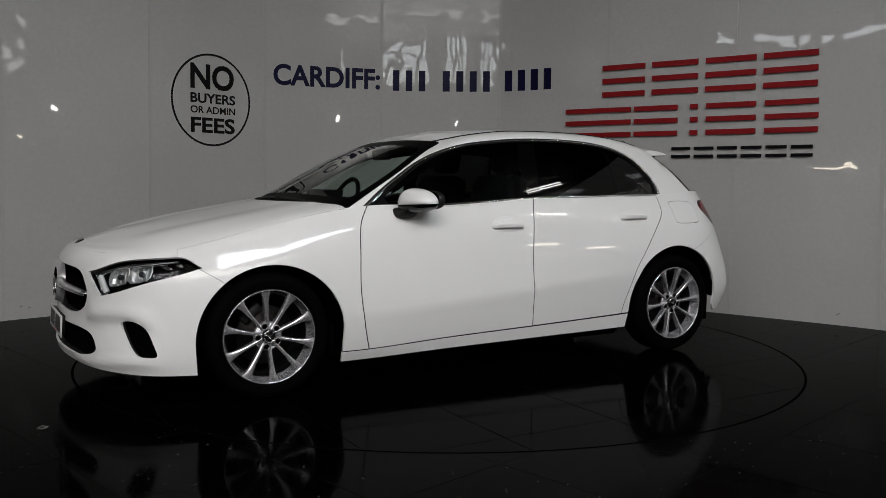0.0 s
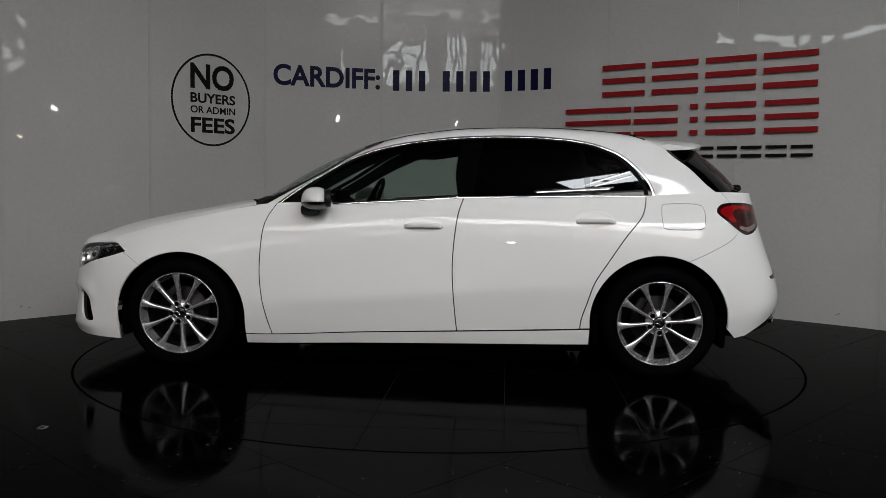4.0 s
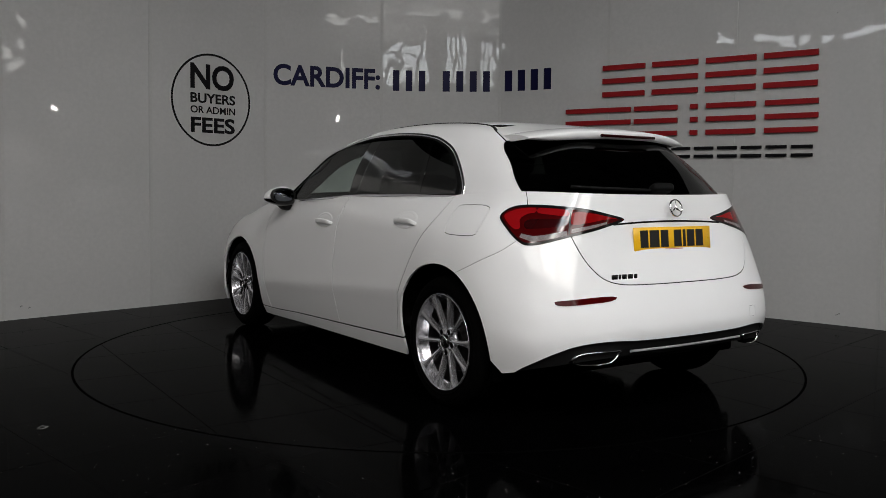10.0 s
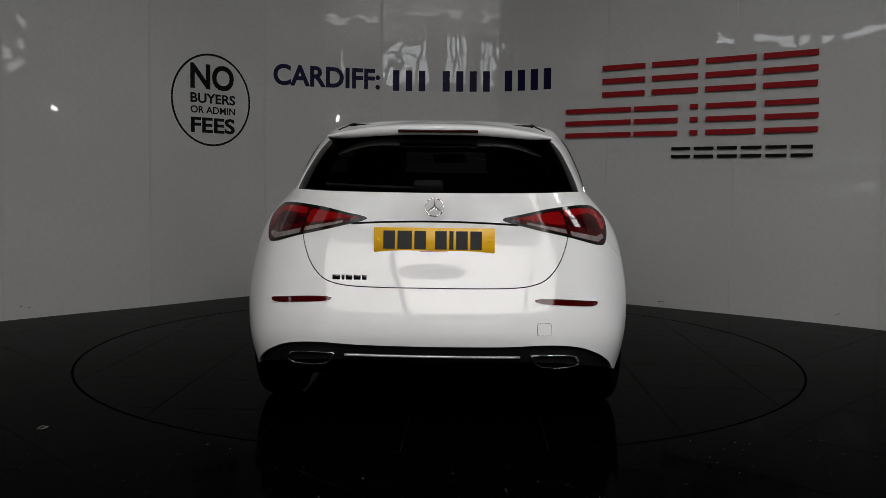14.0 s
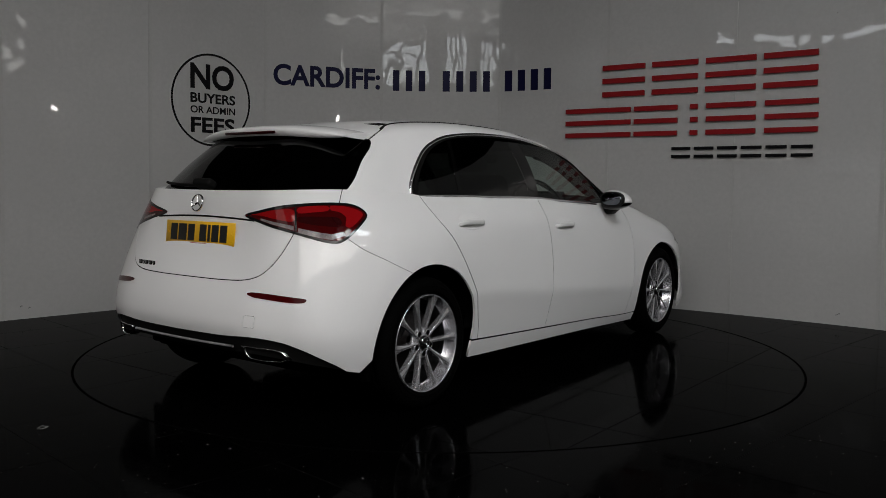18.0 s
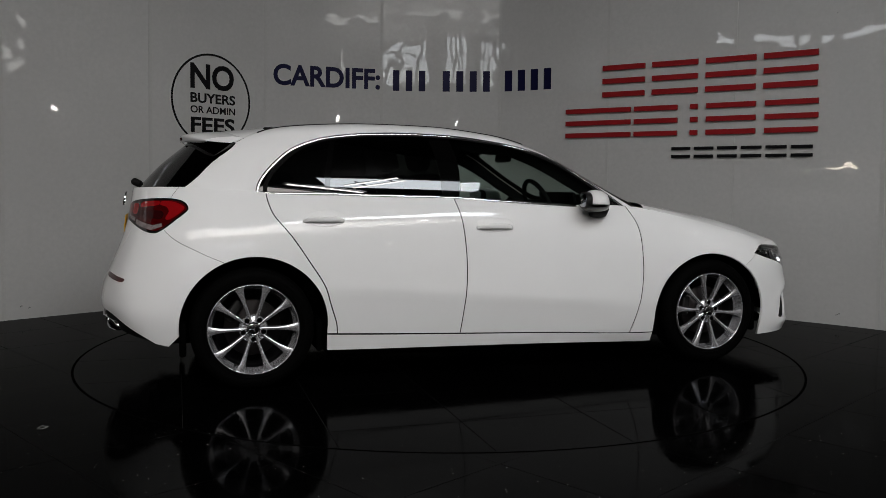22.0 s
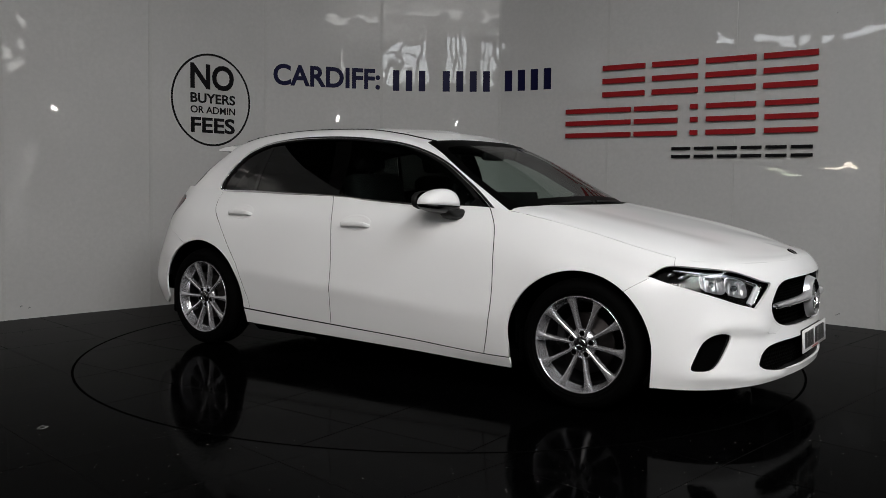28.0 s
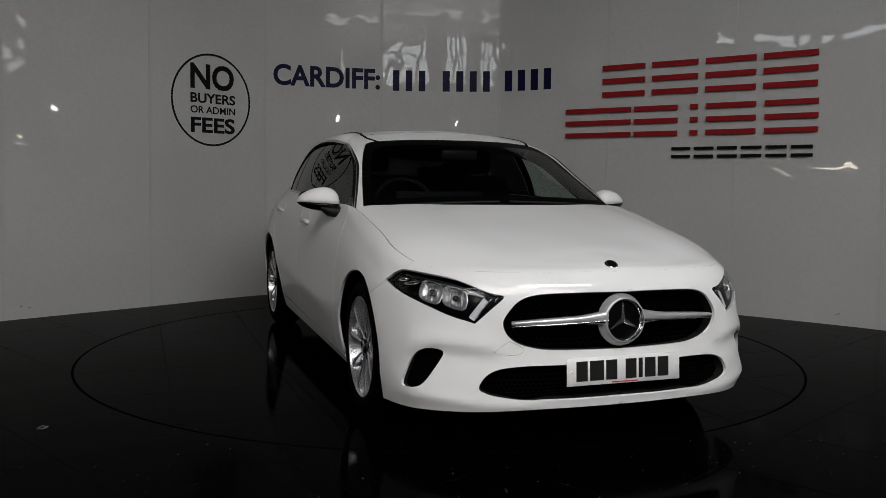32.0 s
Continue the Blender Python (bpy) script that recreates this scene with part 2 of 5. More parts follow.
def build_floor():
    bm = bmesh.new()
    ring = [bm.verts.new((p.x, p.y, -0.0032)) for p in (Vector((11 * math.cos(a), 11 * math.sin(a))) for a in np.linspace(0, 2 * math.pi, 64, endpoint=False))]
    bm.faces.new(ring)
    ground = tagged(obj("floor", bm, GROUT, smooth=False), "black polished tile floor with fine dark joints", "floor", kind="structure")
    g = 0.0011
    square = [Vector(p) for p in ((g, g), (TILE - g, g), (TILE - g, TILE - g), (g, TILE - g))]
    whole = tile_mesh([[tuple(LAY @ p) for p in square]], "tile")
    rest = []
    for i in range(-16, 17):
        for j in range(-16, 17):
            o = LAY @ (Vector((i, j)) * TILE + Vector((-0.0 + 0.31, -0.026)))
            poly = [LAY @ p + o for p in square]
            far = [p.length for p in poly]
            c = LAY @ Vector((TILE / 2, TILE / 2)) + o
            if max(far) < TABLE_R or c.length > 10.5:
                continue
            near = abs(c.x) < 3.9 and -3.5 < c.y < 3.3
            edge = abs(c.length - TABLE_R) < 0.47
            if edge:
                pieces = outside_disc(poly, TABLE_R + 0.006)
                if not pieces:
                    continue
                bm = bmesh.new()
                for q in pieces:
                    bm.faces.new([bm.verts.new((p.x, p.y, 0)) for p in q])
                bmesh.ops.remove_doubles(bm, verts=bm.verts, dist=0.0004)
                me = bpy.data.meshes.new("tile")
                bm.to_mesh(me)
                bm.free()
                me.materials.append(BLACK_TILE)
                t = new("tile", me)
                t.parent = ground
            elif near:
                t = new("tile", whole)
                t.parent = ground
                t.matrix_basis = Matrix.Translation((o.x, o.y, 0))
            else:
                rest.append([tuple(p) for p in poly])
    bm = bmesh.new()
    for q in rest:
        bm.faces.new([bm.verts.new((*p, 0)) for p in q])
    tagged(obj("outer_tiles", bm, BLACK_TILE, ground, smooth=False), kind="stuff")
    # the turntable: steel rim and its own tiles
    table = new("turntable")
    rim_p, rim_f = [], []
    n = 160
    for k in range(n):
        a = 2 * math.pi * k / n
        for r, z in ((TABLE_R - 0.008, -0.004), (TABLE_R - 0.008, 0.0006), (TABLE_R + 0.005, 0.0006), (TABLE_R + 0.005, -0.004)):
            rim_p.append((r * math.cos(a), r * math.sin(a), z))
    for k in range(n):
        for q in range(3):
            a, b = 4 * k + q, 4 * ((k + 1) % n) + q
            rim_f.append((a, b, b + 1, a + 1))
    me = bpy.data.meshes.new("table_rim")
    me.from_pydata(rim_p, [], rim_f)
    me.materials.append(PURE_BLACK)
    new("table_rim", me).parent = table
    bm = bmesh.new()
    bmesh.ops.create_circle(bm, cap_ends=True, segments=96, radius=TABLE_R - 0.004, matrix=pose(0, 0, -0.0022))
    obj("table_bed", bm, GROUT, table, smooth=False)
    for i in range(-5, 5):
        for j in range(-5, 5):
            o = Vector((i * TILE + 0.17, j * TILE + 0.08))
            poly = clip_disc([p + o for p in square], TABLE_R - 0.005)
            if len(poly) < 3:
                continue
            inner = all((p + o).length < TABLE_R - 0.01 for p in square)
            if inner:
                t = new("tile", TABLE_TILE)
                t.matrix_basis = Matrix.Translation((o.x, o.y, 0))
            else:
                t = new("tile", tile_mesh([[tuple(p) for p in poly]], "tile"))
            t.parent = table
    tagged(table, "round turntable tiled in polished black, flush with the floor", "turntable")
    # specks of dust
    rng = random.Random(4)
    bm = bmesh.new()
    for _ in range(420):
        x, y = rng.uniform(-3.2, 3.2), -rng.uniform(1.9, 3.3)
        if Vector((x, y)).length < TABLE_R + 0.05 and rng.random() < 0.75:
            continue
        r = rng.choice((0.0008, 0.001, 0.0012, 0.0016, 0.0022))
        bmesh.ops.create_cone(bm, cap_ends=True, segments=5, radius1=r, radius2=r * 0.4, depth=0.0012, matrix=pose(x, y, 0.0008, 0, 0, rng.uniform(0, 90)))
    tagged(obj("dust", bm, DUST, smooth=False), "scattered pale dust specks on the black floor", "dust", kind="stuff")
    return table


_sq = [Vector(p) for p in ((0.0011, 0.0011), (TILE - 0.0011, 0.0011), (TILE - 0.0011, TILE - 0.0011), (0.0011, TILE - 0.0011))]
TABLE_TILE = tile_mesh([[tuple(p) for p in _sq]], "tile")
turntable = build_floor()


# ---- the hall behind the camera ----
def box(name, x0, x1, y0, y1, z0, z1, mat, parent=None, label="", category="", kind=""):
    bm = bmesh.new()
    bmesh.ops.create_cube(bm, size=1, matrix=Matrix.LocRotScale(((x0 + x1) / 2, (y0 + y1) / 2, (z0 + z1) / 2), None, (x1 - x0, y1 - y0, z1 - z0)))
    ob = obj(name, bm, mat, parent, smooth=False)
    return tagged(ob, label, category, "", kind)


def build_hall():
    X, Y0, Y1 = 8.6, -10.2, 5.0
    box("wall_east", X, X + .2, Y0, Y1, 0, CEILING, DARK_ROOM, None, "plain grey hall wall", "wall", "structure")
    box("wall_west", -X - .2, -X, Y0, Y1, 0, CEILING, DARK_ROOM, None, "plain grey hall wall", "wall", "structure")
    box("wall_north", -X - .2, X + .2, Y1, Y1 + .2, 0, CEILING, DARK_ROOM, None, "plain grey hall wall", "wall", "structure")
    # back wall with a row of high windows
    wins = [(-5.6, -4.2), (-3.3, -1.9), (-1.0, 0.0), (0.5, 1.5)]
    z0, z1 = 3.0, 4.1
    box("wall_south_low", -X - .2, X + .2, Y0 - .2, Y0, 0, z0, DARK_ROOM, None, "plain grey hall wall", "wall", "structure")
    # unseen upper part made pale, so its reflection brightens the curved wall's top
    box("wall_south_high", -X - .2, X + .2, Y0 - .2, Y0, z1, CEILING, PALE_REFLECTOR, None, "plain hall wall made pale to brighten its reflection", "wall", "structure")
    x = -X - .2
    for k, (a, b) in enumerate(wins + [(X + .2, X + .2)]):
        box("wall_south_pier_%d" % (k + 1), x, a, Y0 - .2, Y0, z0, z1, DARK_ROOM, None, "plain grey hall wall", "wall", "structure")
        x = b
    for k, (a, b) in enumerate(wins):
        w = tagged(new("window_%d" % (k + 1)), "high bright panes in the hall wall", "window", kind="structure")
        n, mid = 4, z0 + .62 * (z1 - z0)
        for i in range(n):
            p0, p1 = a + (b - a) * i / n + .05, a + (b - a) * (i + 1) / n - .05
            box("pane", p0, p1, Y0 - .12, Y0 - .10, z0 + .04, mid - .03, GLOW_DAY, w)
            box("pane", p0, p1, Y0 - .12, Y0 - .10, mid + .03, z1 - .04, GLOW_DAY, w)
        for i in range(n + 1):
            p = a + (b - a) * i / n
            box("window_frame", p - .05, p + .05, Y0 - .13, Y0 - .05, z0, z1, STEEL, w)
        for z in (z0, mid - .03, z1 - .04):
            box("window_rail", a, b, Y0 - .135, Y0 - .045, z, z + .06 if z == mid - .03 else z + .04, STEEL, w)
    box("ceiling", -X, X, Y0, Y1, CEILING, CEILING + .1, ROOF_SHEET, None, "dark grey sheeted hall ceiling", "ceiling", "structure")
    cool = tagged(new("light_panel"), "long pale blue light panel set askew under the roof", "light panel")
    box("diffuser", -1.85, 1.85, -.46, .46, -.02, .0, GLOW_DAY, cool)
    for q in (-1, 1):
        box("panel_edge", -1.9, 1.9, q * .485 - .02, q * .485 + .02, -.03, .025, STEEL, cool)
        box("panel_end", q * 1.875 - .02, q * 1.875 + .02, -.46, .46, -.03, .025, STEEL, cool)
    cool.matrix_basis = ASKEW
    # steel beams under the roof
    first = box("steel_beam", -X, X, -7.5, -7.38, CEILING - .3, CEILING, STEEL, None, "dark painted steel roof beam", "beam")
    tagged(first, group="roof beams")
    for y in (6.6, 3.9, -2.2):
        copy_thing(first, Matrix.Translation((0, y, 0)))
    # tube lamp fittings
    fitting = tagged(new("tube_lamp"), "white twin tube lamp hung under the roof", "lamp", group="tube lamps")
    box("lamp_body", -.8, .8, -.09, .09, -.03, .05, LAMP_BODY, fitting)
    for s in (-1, 1):
        box("lamp_rod", s * .6 - .006, s * .6 + .006, -.006, .006, .05, .36, STEEL, fitting)
    for i, (x, y, watts) in enumerate(TUBES):
        m = Matrix.Translation((x, y, CEILING - .36))
        if i == 0:
            fitting.matrix_basis = m
        else:
            copy_thing(fitting, m)
    # wide fill panels, unseen, added to spread soft light over car and wall
    wide = tagged(new("panel_lamp"), "wide white fill panel added under the roof, out of view", "lamp", group="panel lamps")
    box("lamp_body", -1.7, 1.7, -1.5, 1.5, -.03, .05, LAMP_BODY, wide)
    for q in (-1, 1):
        box("lamp_rod", q - .008, q + .008, -.008, .008, .05, .36, STEEL, wide)
    for i, (x, y, watts) in enumerate(FILL_PANELS):
        m = Matrix.Translation((x, y, CEILING - .36))
        if i == 0:
            wide.matrix_basis = m
        else:
            copy_thing(wide, m)

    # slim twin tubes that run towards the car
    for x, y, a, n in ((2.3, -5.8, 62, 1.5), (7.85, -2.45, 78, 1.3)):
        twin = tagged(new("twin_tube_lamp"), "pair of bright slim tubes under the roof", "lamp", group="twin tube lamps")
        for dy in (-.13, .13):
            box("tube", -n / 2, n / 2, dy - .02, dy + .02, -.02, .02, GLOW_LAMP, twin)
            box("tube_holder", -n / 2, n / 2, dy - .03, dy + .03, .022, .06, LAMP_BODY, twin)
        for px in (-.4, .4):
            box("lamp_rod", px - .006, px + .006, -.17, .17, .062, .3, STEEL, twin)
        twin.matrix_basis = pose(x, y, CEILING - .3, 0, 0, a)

    # small lamps on the hall's walls
    def wall_lamp(m, r, mat, label):
        lamp = tagged(new("wall_lamp"), label, "lamp", group="wall lamps")
        p, f = [], []
        for k in range(20):
            a = 2 * math.pi * k / 20
            for rr, y in ((r * 1.25, 0), (r * 1.25, .05), (r, .07)):
                p.append((rr * math.cos(a), y, rr * math.sin(a)))
        for k in range(20):
            for q in range(2):
                i, j = 3 * k + q, 3 * ((k + 1) % 20) + q
                f.append((i, i + 1, j + 1, j))
        for name, pts, fs, mt in (("lamp_case", p, f, STEEL), ("lamp_glass", [p[3 * k + 2] for k in range(20)], [tuple(range(20))], mat)):
            me = bpy.data.meshes.new(name)
            me.from_pydata(pts, [], fs)
            me.materials.append(mt)
            new(name, me).parent = lamp
        lamp.matrix_basis = m

    for x, z, r in ((5.56, 2.20, .07), (8.40, 2.19, .045), (-.55, 2.06, .06)):
        wall_lamp(pose(x, Y0, z), r, GLOW_LAMP, "round bright flood lamp on the hall wall")
    for y, z, r in ((-4.21, 2.14, .05),):
        wall_lamp(pose(X, y, z, 0, 0, 90), r, GLOW_LAMP, "round bright flood lamp on the hall wall")
    for y, z in ((-4.12, 1.41), (-3.28, 1.25)):
        b = box("strip_lamp", X - .06, X, y - .22, y + .22, z - .02, z + .03, GLOW_WARM, None, "short warm strip lamp on the hall wall", "lamp")
        tagged(b, group="strip lamps")
    for y, z in ((-6.9, .95),):
        b = box("strip_lamp", -X, -X + .06, y - .25, y + .25, z - .03, z + .03, GLOW_WARM, None, "short warm strip lamp on the hall wall", "lamp")
        tagged(b, group="strip lamps")
    b = box("tube_light_fitting", X - .08, X, -4.6, -4.5, 3.0, 3.9, GLOW_TUBE, None, "slim upright tube lamp on the hall wall", "lamp")
    b = box("tube_light_fitting", 5.55, 5.62, Y0, Y0 + .06, 3.2, 4.0, GLOW_TUBE, None, "slim upright tube lamp on the hall wall", "lamp")
    # unseen glowing tubes, added to lay a bright streak along the car
    for x in (-5.2, -2.6, .2, 2.8, 5.4):
        b = box("streak_tube", x - .75, x + .75, Y0, Y0 + .07, 4.70, 4.78, GLOW_TUBE, None, "long white tube added high on the hall wall for streaks", "lamp")
        tagged(b, group="wall tube lamps")
    # narrow glowing pane added in place of tubes, for the wall's left reflections
    w = tagged(new("window_5"), "high bright panes in the hall wall", "window", kind="structure")
    box("pane", -X - .01, -X + .01, -7.0, -6.1, 3.95, 4.12, GLOW_DAY, w)


build_hall()


# ---- writing and signs on the wall ----
def wall_at(s, z, lift):
    """A place on the wall: s counts panels along it; lift stands off it."""
    k = int(s)
    p, a, b = wall_point(k, s - k, z), wall_point(k, s - k - 0.01, z), wall_point(k, s - k + 0.01, z)
    n = Vector((-(b.y - a.y), b.x - a.x, 0)).normalized()
    if n.dot(Vector((0, -1.0, z)) - p) < 0:
        n = -n
    return p + n * (0.0155 + lift)


def wall_mesh(name, pts, faces, mat, parent, lift, thick):
    """Lays a flat figure of (s, z) points on the wall with some thickness."""
    n = len(pts)
    v = [wall_at(s, z, lift + thick) for s, z in pts] + [wall_at(s, z, lift) for s, z in pts]
    count = {}
    for f in faces:
        for a, b in zip(f, f[1:] + f[:1]):
            count[(a, b)] = 1
    fs = list(faces)
    for (a, b) in count:
        if (b, a) not in count:
            fs.append((b, a, a + n, b + n))
    me = bpy.data.meshes.new(name)
    me.from_pydata([tuple(p) for p in v], [], fs)
    me.materials.append(mat)
    ob = new(name, me)
    ob.parent = parent
    return ob


def wall_text(text, s0, s1, z0, z1, mat, parent, name, bold=0.03):
    """Letters of the built-in font, one mesh each, fitted between s0..s1 and z0..z1."""
    cu = bpy.data.curves.new("text", "FONT")
    cu.body, cu.resolution_u, cu.offset = text, 4, bold
    ob = new("text", cu)
    me = bpy.data.meshes.new_from_object(ob.evaluated_get(bpy.context.evaluated_depsgraph_get()))
    bpy.data.objects.remove(ob)
    co = np.array([v.co[:2] for v in me.vertices])
    lo, hi = co.min(0), co.max(0)
    pts = [(s0 + (s1 - s0) * (x - lo[0]) / (hi[0] - lo[0]), z0 + (z1 - z0) * (y - lo[1]) / (hi[1] - lo[1])) for x, y in co]
    faces = [tuple(p.vertices) for p in me.polygons]
    # letters: faces that hang together
    group = list(range(len(pts)))

    def root(i):
        while group[i] != i:
            group[i] = group[group[i]]
            i = group[i]
        return i
    for f in faces:
        for k in f[1:]:
            group[root(k)] = root(f[0])
    sets = {}
    for f in faces:
        sets.setdefault(root(f[0]), []).append(f)
    for fs in sets.values():
        used = sorted({k for f in fs for k in f})
        new_i = {k: i for i, k in enumerate(used)}
        wall_mesh(name, [pts[k] for k in used], [tuple(new_i[k] for k in f) for f in fs], mat, parent, 0.001, 0.0012)


def bar(s0, s1, z0, z1, mat, parent, lift, thick, name):
    n = max(2, int((s1 - s0) / 0.05))
    pts = [(s0 + (s1 - s0) * i / n, z) for i in range(n + 1) for z in (z0, z1)]
    wall_mesh(name, pts, [(2 * i, 2 * i + 2, 2 * i + 3, 2 * i + 1) for i in range(n)], mat, parent, lift, thick)


def build_signs():
    sign = tagged(new("round_sign"), "black round vinyl notice with lettering on the white wall", "sign")
    pts, faces = [], []
    for k in range(72):
        a = 2 * math.pi * k / 72
        for r in (1.0, 0.955):
            pts.append((3.508 + 0.348 * r * math.cos(a), 1.803 + 0.409 * r * math.sin(a)))
    for k in range(72):
        i, j = 2 * k, 2 * ((k + 1) % 72)
        faces.append((i, j, j + 1, i + 1))
    wall_mesh("ring", pts, faces, SIGN_BLACK, sign, 0.001, 0.0012)
    wall_text("NO", 3.322, 3.708, 1.893, 2.118, SIGN_BLACK, sign, "letter")
    wall_text("BUYERS", 3.322, 3.718, 1.772, 1.860, SIGN_BLACK, sign, "letter")
    wall_text("OR ADMIN", 3.322, 3.718, 1.682, 1.746, SIGN_BLACK, sign, "letter", 0.018)
    wall_text("FEES", 3.325, 3.715, 1.510, 1.648, SIGN_BLACK, sign, "letter")
    city = tagged(new("blue_lettering"), "dark blue vinyl lettering and bars on the white wall", "sign")
    wall_text("CARDIFF:", 4.068, 4.985, 1.994, 2.196, SIGN_BLUE, city, "letter")
    for s0, s1, n in ((5.07, 5.395, 3), (5.485, 5.94, 4), (6.025, 6.52, 4)):
        w = (s1 - s0) / n
        for i in range(n):
            bar(s0 + w * i + 0.027, s0 + w * (i + 1) - 0.027, 1.988, 2.188, SIGN_BLUE, city, 0.001, 0.0012, "number_bar")
    name = tagged(new("red_wall_sign"), "raised red and black bars of a firm's sign on the wall", "sign")
    for s0, s1, z0, z1 in ((6.965, 7.315, 1.880, 2.162), (7.375, 7.73, 1.880, 2.162), (7.79, 8.155, 1.880, 2.162), (8.21, 8.575, 1.880, 2.162),
                           (6.645, 7.205, 1.520, 1.784), (7.235, 7.58, 1.520, 1.784), (7.68, 7.735, 1.520, 1.784), (7.80, 8.16, 1.520, 1.784), (8.225, 8.585, 1.520, 1.784)):
        h = z1 - z0
        for a, b in ((0.0, 0.16), (0.42, 0.58), (0.84, 1.0)):
            bar(s0, s1, z0 + h * a, z0 + h * b, SIGN_RED, name, 0.004, 0.022, "red_bar")
    w = (8.585 - 7.54) / 6
    for i in range(6):
        for a, b in ((1.326, 1.352), (1.394, 1.420)):
            bar(7.54 + w * i, 7.54 + w * (i + 1) - 0.03, a, b, SIGN_BLACK, name, 0.004, 0.015, "black_bar")


build_signs()


def build_marks():
    """Small dark scuffs low on the wall, and one pale spot on the floor."""
    rng = random.Random(11)
    for s0, z0, w, n in ((7.455, .046, .05, 5), (8.735, .085, .028, 3), (2.10, .094, .012, 2), (2.15, .084, .012, 2), (8.68, 2.42, .006, 2)):
        mark = tagged(new("scuff_mark"), "small dark scuff on the white wall", "scuff", group="wall scuffs")
        for i in range(n):
            a = s0 + w * (i + rng.uniform(-.3, .3)) / n
            z = z0 + rng.uniform(-.006, .006)
            l, h = w * rng.uniform(.5, .9) / n, rng.uniform(.003, .007)
            wall_mesh("scuff_piece", [(a, z), (a + l, z - .002), (a + l * 1.2, z + h), (a + l * .3, z + h * 1.3)], [(0, 1, 2, 3)], SIGN_BLACK, mark, 0.001, 0.0008)
    spot = tagged(new("floor_scuff"), "small pale ring-shaped spot on the black floor", "scuff")
    for i in range(9):
        a = 2 * math.pi * i / 9
        r = .020 * rng.uniform(.7, 1.1)
        bm = bmesh.new()
        bmesh.ops.create_cone(bm, cap_ends=True, segments=6, radius1=rng.uniform(.004, .008), radius2=.002, depth=.0016, matrix=pose(-1.725 + r * math.cos(a), -1.94 + 1.3 * r * math.sin(a), .0012, 0, 0, 40 * i))
        obj("spot_grain", bm, PALE_SPOT, spot, smooth=False)


build_marks()


# ---- the car's skin: three patches of the left half, each spanned by feature lines ----
# lines of the lower body from the nose's centre round the side to the tail's centre
LINE_A = [(2.222, 0, .195), (2.188, .35, .191), (2.088, .63, .178), (1.925, .795, .168), (1.718, .858, .162), (1.36, .845, .155), (.95, .828, .15), (.3, .828, .165),
          (-.3, .828, .175), (-.97, .828, .186), (-1.37, .835, .20), (-1.74, .832, .233), (-1.95, .74, .28), (-2.08, .52, .318), (-2.11, .28, .322), (-2.12, 0, .322)]
LINE_B = [(2.235, 0, .26), (2.20, .35, .255), (2.105, .625, .245), (1.945, .805, .24), (1.73, .872, .235), (1.36, .870, .225), (.95, .853, .205), (.3, .850, .230),
          (-.3, .850, .250), (-.97, .853, .276), (-1.37, .872, .30), (-1.74, .860, .34), (-1.965, .765, .37), (-2.10, .52, .395), (-2.135, .28, .40), (-2.145, 0, .40)]
LINE_C = [(2.215, 0, .42), (2.185, .35, .42), (2.085, .62, .42), (1.925, .795, .42), (1.73, .88, .42), (1.36, .897, .42), (.95, .892, .40), (.3, .895, .43),
          (-.3, .895, .475), (-.97, .897, .52), (-1.37, .902, .51), (-1.74, .873, .49), (-1.975, .755, .49), (-2.095, .52, .50), (-2.13, .28, .50), (-2.14, 0, .50)]
LINE_D = [(2.225, 0, .555), (2.19, .35, .55), (2.085, .62, .545), (1.915, .79, .55), (1.71, .872, .56), (1.36, .895, .61), (.95, .884, .64), (.3, .881, .66),
          (-.3, .882, .68), (-.97, .890, .70), (-1.37, .897, .70), (-1.74, .855, .65), (-1.96, .725, .62), (-2.0535, .52, .625), (-2.0800, .28, .63), (-2.0885, 0, .63)]
LINE_E = [(2.205, 0, .662), (2.172, .35, .657), (2.062, .62, .65), (1.885, .78, .65), (1.69, .843, .67), (1.36, .855, .745), (.95, .852, .80), (.3, .856, .84),
          (-.3, .858, .86), (-.97, .857, .88), (-1.37, .850, .88), (-1.70, .800, .87), (-1.885, .69, .84), (-1.985, .5, .83), (-2.002, .28, .83), (-2.005, 0, .83)]
LINE_F = [(2.155, 0, .730), (2.12, .35, .728), (2.01, .60, .730), (1.83, .725, .742), (1.65, .775, .785), (1.36, .775, .857), (.93, .785, .945), (.3, .80, .966),
          (-.3, .80, .998), (-.97, .772, 1.016), (-1.37, .735, 1.028), (-1.66, .680, 1.045), (-1.82, .60, 1.045), (-1.935, .45, 1.04), (-1.965, .25, 1.037), (-1.975, 0, 1.036)]
# the bonnet: inward from line F to the middle
LINE_G = [(2.12, 0, .750), (2.08, .27, .750), (1.98, .47, .761), (1.81, .57, .804), (1.62, .61, .848), (1.34, .61, .905), (1.00, .60, .968)]
LINE_H = [(2.065, 0, .769), (2.03, .14, .772), (1.94, .25, .792), (1.78, .30, .826), (1.60, .32, .866), (1.34, .31, .917), (1.07, .30, .970)]
LINE_I = [(2.005, 0, .786), (1.975, 0, .793), (1.91, 0, .811), (1.77, 0, .839), (1.60, 0, .871), (1.35, 0, .919), (1.10, 0, .970)]
